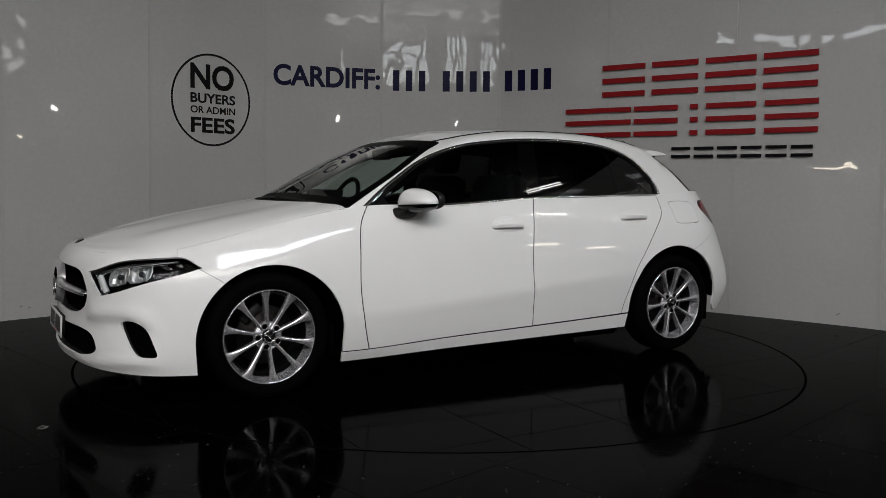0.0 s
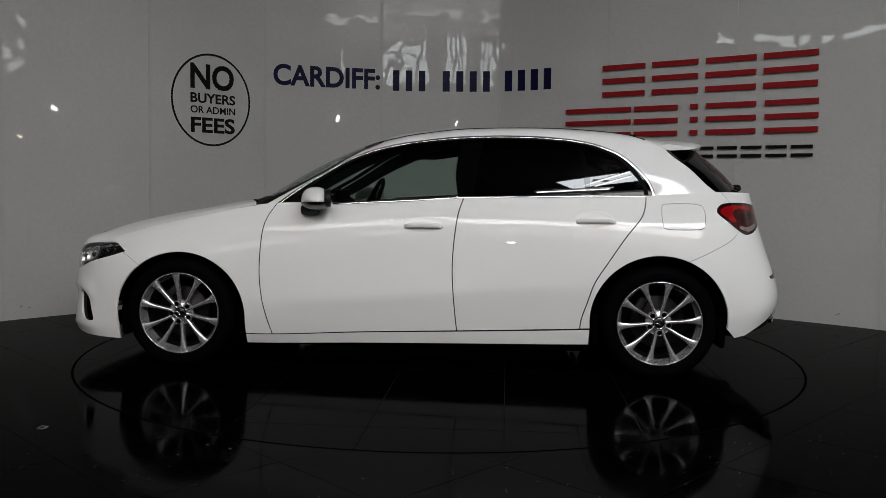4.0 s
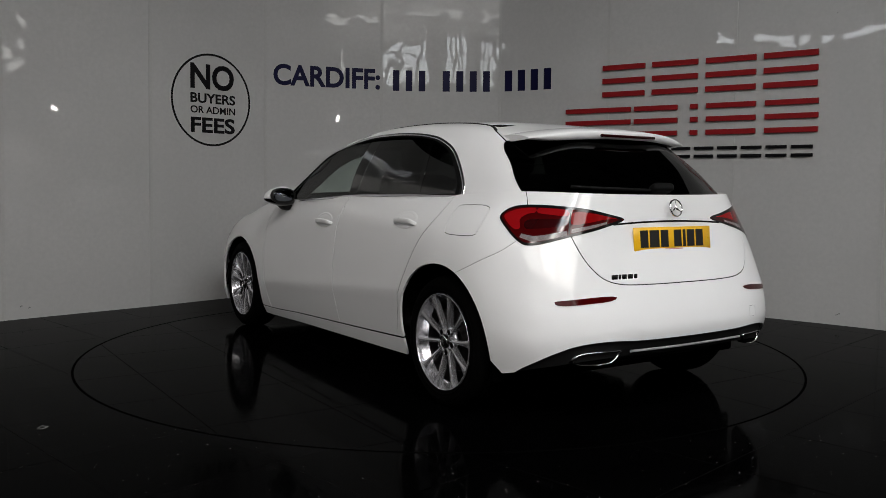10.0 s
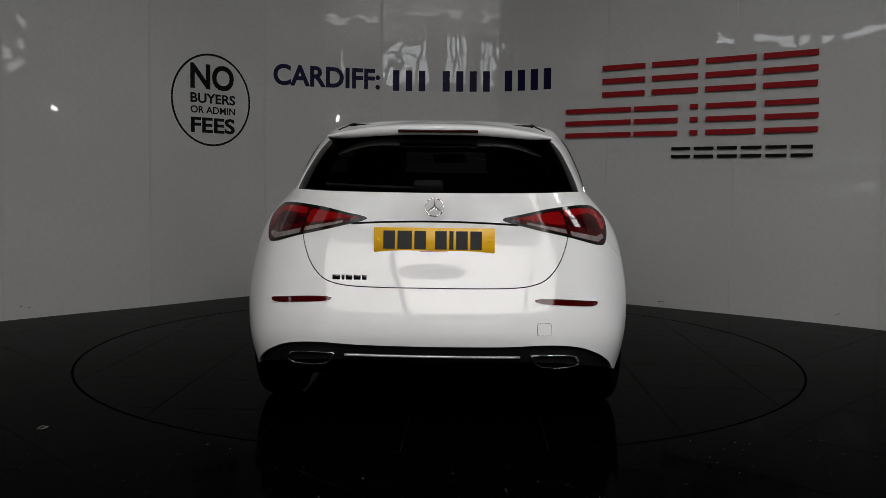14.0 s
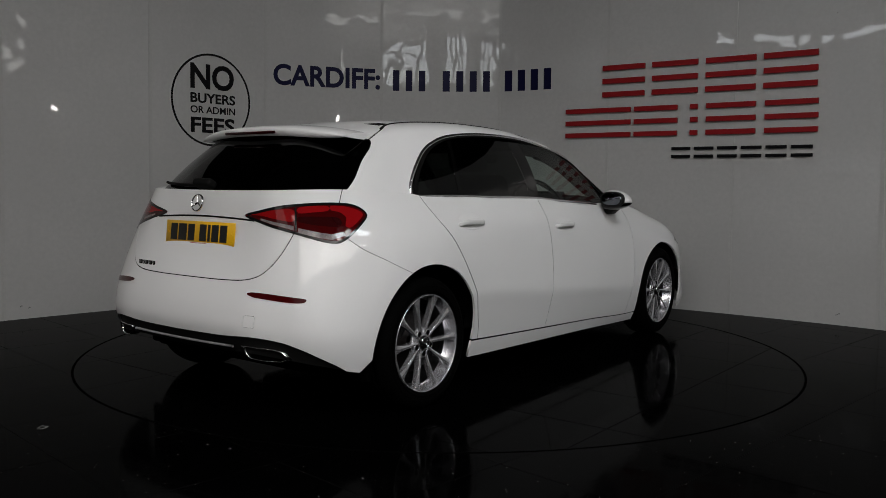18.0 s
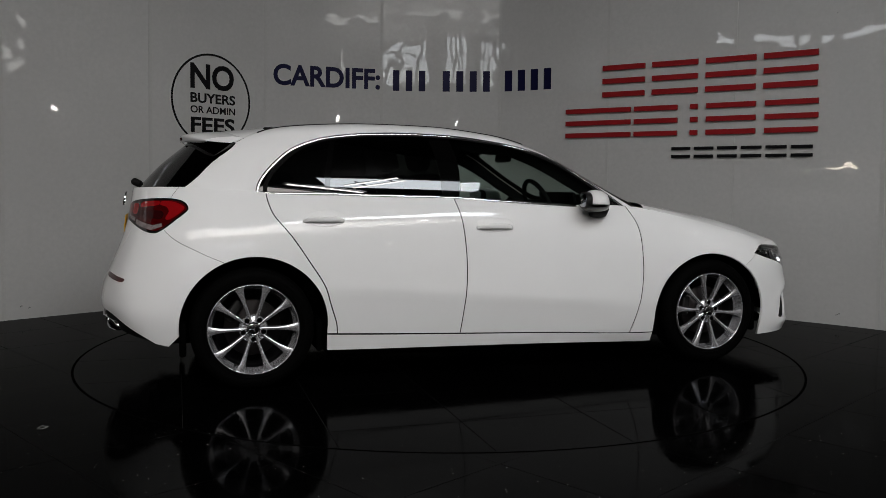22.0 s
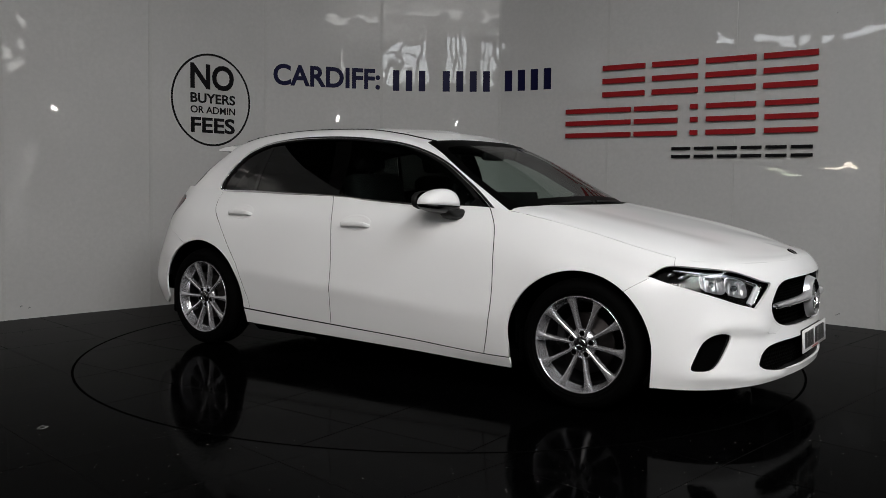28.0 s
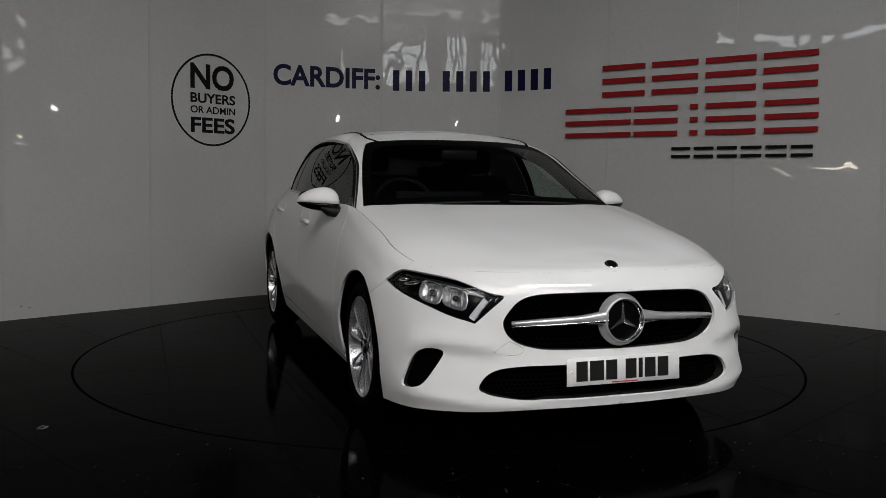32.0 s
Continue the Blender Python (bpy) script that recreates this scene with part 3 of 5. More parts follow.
# rings of the cabin from the belt up to the roof's middle
RING_0 = [(1.045, 0, .965), (1.02, .42, .955), (.93, .728, .935), (.50, .797, .945), (-.2, .798, .985), (-.85, .784, 1.005), (-1.30, .742, 1.018), (-1.74, .640, 1.035), (-1.92, .35, 1.03), (-1.955, 0, 1.03)]
RING_1 = [(.745, 0, 1.142), (.722, .38, 1.137), (.58, .673, 1.12), (.38, .714, 1.125), (-.2, .733, 1.15), (-.85, .720, 1.16), (-1.31, .684, 1.16), (-1.63, .588, 1.16), (-1.80, .33, 1.165), (-1.83, 0, 1.165)]
RING_2 = [(.425, 0, 1.298), (.405, .36, 1.292), (.29, .613, 1.278), (.10, .640, 1.29), (-.25, .661, 1.32), (-.85, .650, 1.325), (-1.25, .614, 1.29), (-1.49, .540, 1.265), (-1.66, .32, 1.28), (-1.69, 0, 1.285)]
RING_3 = [(.20, 0, 1.376), (.18, .34, 1.369), (.085, .553, 1.352), (-.08, .575, 1.367), (-.3, .591, 1.386), (-.85, .582, 1.388), (-1.2, .548, 1.36), (-1.42, .488, 1.325), (-1.60, .28, 1.335), (-1.63, 0, 1.34)]
RING_4 = [(.05, 0, 1.406), (.01, .22, 1.402), (-.05, .36, 1.398), (-.16, .38, 1.408), (-.35, .38, 1.418), (-.85, .37, 1.418), (-1.18, .35, 1.395), (-1.36, .32, 1.365), (-1.50, .18, 1.362), (-1.52, 0, 1.362)]
RING_5 = [(-.06, 0, 1.42), (-.08, 0, 1.421), (-.12, 0, 1.423), (-.22, 0, 1.427), (-.40, 0, 1.430), (-.85, 0, 1.428), (-1.10, 0, 1.413), (-1.22, 0, 1.402), (-1.33, 0, 1.388), (-1.37, 0, 1.382)]


class Patch:
    """A smooth surface through feature lines; u runs along them and v across, both about in metres."""

    def __init__(self, lines, top):
        n = np.array(lines, float)
        step = np.linalg.norm(np.diff(n, axis=1), axis=2).mean(0)
        self.U = np.concatenate([[0], np.cumsum(step)])
        rise = np.linalg.norm(np.diff(n, axis=0), axis=2).mean(1)
        self.V = np.concatenate([[0], np.cumsum(rise)])
        self.n, self.top, self.grids = n, top, {}
        self.before = self.after = None
        self.folds = []

    @staticmethod
    def weights(knots, t):
        """Hermite weights of the four knots round t, with tangents from neighbours."""
        m = len(knots)
        i = np.clip(np.searchsorted(knots, t, side="right") - 1, 0, m - 2)
        ext = np.concatenate([[2 * knots[0] - knots[1]], knots, [2 * knots[-1] - knots[-2]]])
        a, b, c, d = ext[i], ext[i + 1], ext[i + 2], ext[i + 3]
        h = c - b
        s = (t - b) / h
        h00, h10, h01, h11 = 2 * s**3 - 3 * s**2 + 1, s**3 - 2 * s**2 + s, -2 * s**3 + 3 * s**2, s**3 - s**2
        # tangent at b: slope blend of (b - a) and (c - b)
        wb1, wb2 = (c - b) / (c - a), (b - a) / (c - a)
        wc1, wc2 = (d - c) / (d - b), (c - b) / (d - b)
        w0 = h10 * h * (-wb1 / (b - a))
        w1 = h00 + h10 * h * (wb1 / (b - a) - wb2 / h) + h11 * h * (-wc1 / h)
        w2 = h01 + h10 * h * (wb2 / h) + h11 * h * (wc1 / h - wc2 / (d - c))
        w3 = h11 * h * (wc2 / (d - c))
        return i, np.stack([w0, w1, w2, w3], -1)

    def at(self, u, v):
        u, v = np.atleast_1d(np.asarray(u, float)), np.atleast_1d(np.asarray(v, float))
        n = self.n
        flip = np.array([1, -1, 1])
        # beyond the middle plane the lines go on mirrored
        e = np.concatenate([n[:, 1:2] * flip, n, n[:, -2:-1] * flip if self.top != "bonnet" else 2 * n[:, -1:] - n[:, -2:-1]], 1)
        last = e[-2:-1] * flip if self.top in ("roof", "bonnet") else 2 * e[-1:] - e[-2:-1]
        first = 2 * e[:1] - e[1:2]
        for own, ghost in ((self.before, first), (self.after, last)):
            if own is not None:
                ghost[0, 1:1 + len(own)] = own
                ghost[0, 0] = own[1] * flip
        e = np.concatenate([first, e, last], 0)
        i, wu = self.weights(self.U, u)
        j, wv = self.weights(self.V, v)
        out = np.zeros((len(u), 3))
        for a in range(4):
            for b in range(4):
                out += (wv[:, a] * wu[:, b])[:, None] * e[j + a, i + b]
        if self.folds:
            turn = np.radians(22 + 95 * (np.clip(u, .4, .95) - .4))
            for path, up, down, height in self.folds:
                pu, pv = np.array(path).T
                rise = v - np.interp(u, pu, pv)
                ease = np.clip(np.minimum((u - pu[0]) / .12, (pu[-1] - u) / .14), 0, 1)
                h = height * ease * ease * (3 - 2 * ease) * np.exp(-(rise / np.where(rise > 0, up, down)) ** 2)
                out += h[:, None] * np.stack([np.cos(turn), np.sin(turn), 0 * turn], 1)
        return out

    def normal(self, u, v):
        u, v = np.atleast_1d(np.asarray(u, float)), np.atleast_1d(np.asarray(v, float))
        h = 2e-3
        du = self.at(np.minimum(u + h, self.U[-1]), v) - self.at(np.maximum(u - h, 0), v)
        dv = self.at(u, np.minimum(v + h, self.V[-1])) - self.at(u, np.maximum(v - h, 0))
        q = np.cross(du, dv)
        return q / (np.linalg.norm(q, axis=1, keepdims=True) + 1e-12)

    def find(self, target, axes, u_range=None):
        """The (u, v) at which the surface has the wanted coordinates on two axes."""
        target = np.atleast_2d(np.asarray(target, float))
        lo, hi = u_range or (0, self.U[-1])
        if (lo, hi) not in self.grids:
            gu, gv = np.meshgrid(np.linspace(lo, hi, 160), np.linspace(0, self.V[-1], 60))
            self.grids[(lo, hi)] = gu.ravel(), gv.ravel(), self.at(gu.ravel(), gv.ravel())
        gu, gv, g = self.grids[(lo, hi)]
        g = g[:, axes]
        res = []
        for t in target:
            k = np.argmin(((g - t) ** 2).sum(1))
            u, v = gu[k], gv[k]
            for _ in range(6):
                p = self.at([u, u + 1e-3, u], [v, v, v + 1e-3])[:, axes]
                J = np.stack([(p[1] - p[0]) / 1e-3, (p[2] - p[0]) / 1e-3], 1)
                try:
                    d = np.linalg.solve(J, t - p[0])
                except np.linalg.LinAlgError:
                    break
                d = np.clip(d, -0.05, 0.05)
                u, v = np.clip(u + d[0], lo, hi), np.clip(v + d[1], 0, self.V[-1])
            res.append((u, v))
        return np.array(res)


# the fold along the doors is sharp: two helper lines close to line C hold it
FOLD = [0, 0, 0, 0, 0, 0, .5, 1, 1, 1, .6, 0, 0, 0, 0, 0]


PLAIN = Patch([LINE_A, LINE_B, LINE_C, LINE_D, LINE_E, LINE_F], "belt")
PLAIN.U = np.array([0.0, 0.3516, 0.6392, 0.8672, 1.0772, 1.4251, 1.841, 2.4882, 3.0888, 3.7595, 4.1604, 4.5137, 4.7459, 4.9849, 5.2169, 5.4921])
PLAIN.V = np.array([0.0, 0.0916, 0.2596, 0.4219, 0.5917, 0.7515])


def beside_fold(other, k):
    smooth = PLAIN
    v = smooth.V[2] + (k * (smooth.V[2] - smooth.V[1]) if k < 0 else k * (smooth.V[3] - smooth.V[2]))
    soft = smooth.at(smooth.U, [v] * len(smooth.U))
    c, o = np.array(LINE_C, float), np.array(other, float)
    w = np.array(FOLD)[:, None]
    return soft * (1 - w) + (c + (o - c) * abs(k)) * w


LOWER = Patch([LINE_A, LINE_B, beside_fold(LINE_B, -.06), LINE_C, beside_fold(LINE_D, .06), LINE_D, LINE_E, LINE_F], "belt")
LOWER.U = PLAIN.U
LOWER.V = np.sort(np.append(PLAIN.V, [PLAIN.V[2] - .06 * (PLAIN.V[2] - PLAIN.V[1]), PLAIN.V[2] + .06 * (PLAIN.V[3] - PLAIN.V[2])]))
BONNET = Patch([LINE_F[:7], LINE_G, LINE_H, LINE_I], "bonnet")
CABIN = Patch([RING_0, RING_1, RING_2, RING_3, RING_4, RING_5], "roof")
CABIN.U = np.array([0.0, 0.2911, 0.5108, 0.7127, 1.0836, 1.6505, 2.026, 2.2883, 2.5304, 2.7817])
CABIN.V = np.array([0.0, 0.2383, 0.4841, 0.6335, 0.8138, 1.1105])
# lower body and bonnet run into each other without a kink
_e, _f, _g = (np.array(q[:7], float) for q in (LINE_E, LINE_F, LINE_G))
_low, _up = LOWER.V[-1] - LOWER.V[-2], BONNET.V[1] - BONNET.V[0]
LOWER.after = (_f + (_g - _f) * (_low / _up))[:6]
BONNET.before = (_f - (_f - _e) * (_up / _low))[:7]
# folds of the front bumper: a brow over the side intake and a lip along its foot
LOWER.folds = [([(.46, .262), (.56, .272), (.66, .286), (.76, .290), (.86, .262), (.97, .20)], .075, .024, .018),
               ([(.30, .030), (.55, .045), (.70, .072), (.82, .088), (.98, .095)], .022, .045, .010)]


# ---- cutting the skin into panels ----
def smooth_line(points, closed=False, step=0.02):
    """A dense smooth line through a few plane points."""
    p = np.array(points, float)
    n = len(p)
    out = []
    for i in range(n if closed else n - 1):
        idx = [(i - 1) % n, i, (i + 1) % n, (i + 2) % n] if closed else [max(i - 1, 0), i, i + 1, min(i + 2, n - 1)]
        a, b, c, d = p[idx]
        m = max(2, int(np.ceil(np.linalg.norm(c - b) / step)))
        for t in np.arange(m) / m:
            out.append(catmull(a, b, c, d, t))
    if not closed:
        out.append(p[-1])
    return np.array(out)


def dense(points, closed=False, step=0.02):
    """The same with straight pieces."""
    p = np.array(points, float)
    q = np.concatenate([p, p[:1]]) if closed else p
    out = []
    for a, b in zip(q, q[1:]):
        m = max(1, int(np.ceil(np.linalg.norm(b - a) / step)))
        out += [a + (b - a) * k / m for k in range(m)]
    if not closed:
        out.append(q[-1])
    return np.array(out)


def strip(line, width):
    """The closed outline of a thin band along a line."""
    d = np.gradient(line, axis=0)
    d /= np.linalg.norm(d, axis=1, keepdims=True) + 1e-12
    nrm = np.stack([-d[:, 1], d[:, 0]], 1) * width / 2
    return np.concatenate([line + nrm, (line - nrm)[::-1]])


def inside(poly, pts):
    x, y = pts[:, 0], pts[:, 1]
    hit = np.zeros(len(pts), bool)
    for (x0, y0), (x1, y1) in zip(poly, np.roll(poly, -1, 0)):
        c = (y0 > y) != (y1 > y)
        hit ^= c & (x < (x1 - x0) * (y - y0) / (y1 - y0 + 1e-15) + x0)
    return hit


def cut_patch(patch, outlines, seams, spacing=0.024):
    """Triangles of the patch, sorted into the named outlines, the seams ("gap") and the panels left between them."""
    W, H = patch.U[-1], patch.V[-1]
    rect = dense([(0, 0), (W, 0), (W, H), (0, H)], True, spacing)
    loops = [rect] + list(outlines.values()) + seams
    cons = np.concatenate(loops)
    gu, gv = np.meshgrid(np.arange(spacing / 2, W, spacing), np.arange(spacing / 2, H, spacing))
    grid = np.stack([gu.ravel(), gv.ravel()], 1)
    keep = np.ones(len(grid), bool)
    for a in range(0, len(grid), 2000):
        q = grid[a:a + 2000]
        keep[a:a + 2000] = ((q[:, None] - cons[None]) ** 2).sum(2).min(1) > (spacing * 0.45) ** 2
    verts, edges = [], []
    for lp in loops:
        s = len(verts)
        verts += [Vector(p) for p in lp]
        edges += [(s + i, s + (i + 1) % len(lp)) for i in range(len(lp))]
    verts += [Vector(p) for p in grid[keep]]
    out = delaunay_2d_cdt(verts, edges, [], 0, 1e-5)
    uv = np.array([tuple(p) for p in out[0]])
    tri = np.array([f for f in out[2]])
    c = uv[tri].mean(1)
    ok = (c[:, 0] > 0) & (c[:, 0] < W) & (c[:, 1] > 0) & (c[:, 1] < H)
    tri, c = tri[ok], c[ok]
    uv = np.clip(uv, [0, 0], [W, H])
    kind = np.full(len(tri), "", dtype=object)
    for s in seams:
        kind[inside(s, c)] = "gap"
    for name, poly in outlines.items():
        kind[inside(poly, c)] = name
    found = {}
    for name in set(kind) - {""}:
        found[name] = [tri[kind == name]]
    # the panels: triangles that hang together
    rest = tri[kind == ""]
    by_edge = {}
    for i, t in enumerate(rest):
        for e in ((t[0], t[1]), (t[1], t[2]), (t[2], t[0])):
            by_edge.setdefault((min(e), max(e)), []).append(i)
    label = -np.ones(len(rest), int)
    groups = 0
    for i in range(len(rest)):
        if label[i] >= 0:
            continue
        stack, label[i] = [i], groups
        while stack:
            t = rest[stack.pop()]
            for e in ((t[0], t[1]), (t[1], t[2]), (t[2], t[0])):
                for j in by_edge[(min(e), max(e))]:
                    if label[j] < 0:
                        label[j] = groups
                        stack.append(j)
        groups += 1
    panels = [rest[label == g] for g in range(groups) if (label == g).sum() > 3]
    return uv, found, panels


def connected(tri):
    """Splits triangles into sets that hang together."""
    group = {int(k): int(k) for k in tri.ravel()}

    def root(i):
        while group[i] != i:
            group[i] = group[group[i]]
            i = group[i]
        return i
    for a, b, c in tri:
        group[root(int(b))] = root(int(a))
        group[root(int(c))] = root(int(a))
    key = np.array([root(int(t[0])) for t in tri])
    return [tri[key == k] for k in sorted(set(key))]


def sheet(patch, uv, tri, flange=0.012, sink=0.0):
    """Points and faces of a piece of skin; its free edges are turned in by the flange."""
    used, inv = np.unique(tri.ravel(), return_inverse=True)
    f = inv.reshape(-1, 3)
    u, v = uv[used].T
    p, nrm = patch.at(u, v), patch.normal(u, v)
    p[:, 1] = np.where((u < 1e-6) | ((u > patch.U[-1] - 1e-6) & (patch.top != "bonnet")) | ((v > patch.V[-1] - 1e-6) & (patch.top != "belt")), 0.0, p[:, 1])
    p = p - nrm * sink
    a, b, c = p[f[:, 0]], p[f[:, 1]], p[f[:, 2]]
    turn = (np.cross(b - a, c - a) * nrm[f].mean(1)).sum(1) < 0
    f[turn] = f[turn][:, ::-1]
    faces = [tuple(int(k) for k in t) for t in f]
    pts = [tuple(q) for q in p]
    if flange:
        seen = {}
        for t in faces:
            for e in ((t[0], t[1]), (t[1], t[2]), (t[2], t[0])):
                seen[e] = 1
        low = {}
        for (i, j) in list(seen):
            if (j, i) in seen or (abs(p[i][1]) < 1e-5 and abs(p[j][1]) < 1e-5):
                continue
            q = []
            for k in (i, j):
                if k not in low:
                    low[k] = (len(pts), len(pts) + 1)
                    pts.append(tuple(p[k]))
                    pts.append(tuple(p[k] - nrm[k] * flange))
                q.append(low[k])
            faces.append((q[1][0], q[0][0], q[0][1], q[1][1]))
    return pts, faces


def mesh_part(name, pts, faces, mat, parent, label="", smooth=True):
    me = bpy.data.meshes.new(name)
    me.from_pydata([tuple(map(float, p)) for p in pts], [], faces)
    if smooth:
        me.shade_smooth()
    me.materials.append(mat)
    ob = new(name, me)
    ob.parent = parent
    if label:
        ob["label"] = label
    return ob


def mirrored(pts, faces):
    return [(p[0], -p[1], p[2]) for p in pts], [tuple(reversed(f)) for f in faces]


def both_halves(pts, faces):
    """A piece that runs over the middle, welded there."""
    idx, out = {}, list(pts)
    for i, p in enumerate(pts):
        if abs(p[1]) < 1e-5:
            idx[i] = i
        else:
            idx[i] = len(out)
            out.append((p[0], -p[1], p[2]))
    return out, faces + [tuple(idx[k] for k in reversed(f)) for f in faces]


def welded(left, right):
    """Two halves in one mesh, joined where they meet in the middle."""
    pts, faces = list(left[0]), list(left[1])
    mid = {tuple(round(c, 5) for c in p): i for i, p in enumerate(pts) if abs(p[1]) < 1e-5}
    idx = []
    for p in right[0]:
        key = tuple(round(abs(c) if k == 1 else c, 5) for k, c in enumerate(p))
        if abs(p[1]) < 1e-5 and key in mid:
            idx.append(mid[key])
        else:
            idx.append(len(pts))
            pts.append(p)
    return pts, faces + [tuple(idx[k] for k in f) for f in right[1]]


def pair(name, pts, faces, mat, parent, label="", smooth=True):
    """The left piece and its mirror image."""
    return (mesh_part(name, pts, faces, mat, parent, label, smooth),
            mesh_part(name, *mirrored(pts, faces), mat, parent, label, smooth))


def lathe(profile, axis_y=True, segments=48):
    """A turned body: profile of (radius, y), spun about the y axis."""
    pts, faces = [], []
    n = len(profile)
    for k in range(segments):
        a = 2 * math.pi * k / segments
        for r, y in profile:
            pts.append((r * math.sin(a), y, r * math.cos(a)))
    for k in range(segments):
        for i in range(n - 1):
            a, b = k * n + i, ((k + 1) % segments) * n + i
            faces.append((a, a + 1, b + 1, b))
    return pts, faces


def ribbon(line, normals, width, thick, across=None):
    """A flat bar swept along a line: width in the surface, thick along the normals, ends closed."""
    line, normals = np.array(line), np.array(normals)
    d = np.gradient(line, axis=0)
    d /= np.linalg.norm(d, axis=1, keepdims=True) + 1e-12
    side = np.cross(normals, d)
    side /= np.linalg.norm(side, axis=1, keepdims=True) + 1e-12
    pts, faces = [], []
    w = np.broadcast_to(np.asarray(width, float), (len(line),))
    for i in range(len(line)):
        c, s, n = line[i], side[i] * w[i] / 2, normals[i]
        for q in (c - s - n * 0.004, c - s + n * thick * 0.6, c - s * 0.6 + n * thick, c + s * 0.6 + n * thick, c + s + n * thick * 0.6, c + s - n * 0.004):
            pts.append(tuple(q))
    m = 6
    for i in range(len(line) - 1):
        for k in range(m):
            a, b = i * m + k, i * m + (k + 1) % m
            faces.append((a, b, b + m, a + m))
    faces.append(tuple(range(m)))
    faces.append(tuple(reversed(range((len(line) - 1) * m, len(line) * m))))
    return pts, faces


def loft(rings, cap=True):
    """A body through closed rings of equal count."""
    m = len(rings[0])
    pts = [tuple(p) for r in rings for p in r]
    faces = []
    for i in range(len(rings) - 1):
        for k in range(m):
            a, b = i * m + k, i * m + (k + 1) % m
            faces.append((a, b, b + m, a + m))
    if cap:
        faces.append(tuple(reversed(range(m))))
        faces.append(tuple(range((len(rings) - 1) * m, len(rings) * m)))
    return pts, faces


def oval(centre, ax, ay, rx, ry, n=16, power=2.0):
    """A ring: a rounded oval about centre in the plane of the two axes."""
    out = []
    for k in range(n):
        a = 2 * math.pi * k / n
        c, s = math.cos(a), math.sin(a)
        out.append(np.array(centre) + np.array(ax) * rx * math.copysign(abs(c) ** (2 / power), c) + np.array(ay) * ry * math.copysign(abs(s) ** (2 / power), s))
    return out


def soft_box(name, size, m, mat, parent, label="", bevel=0.01, segments=2, smooth=True):
    bm = bmesh.new()
    bmesh.ops.create_cube(bm, size=1, matrix=Matrix.Diagonal((*size, 1)))
    if bevel:
        bmesh.ops.bevel(bm, geom=bm.edges[:], offset=bevel, segments=segments, affect="EDGES", profile=0.5)
    bm.transform(m)
    ob = obj(name, bm, mat, parent, label, smooth)
    return ob


# ---- the car ----
car = tagged(new("car"), "white five-door hatchback car with tinted rear windows on the turntable", "car")


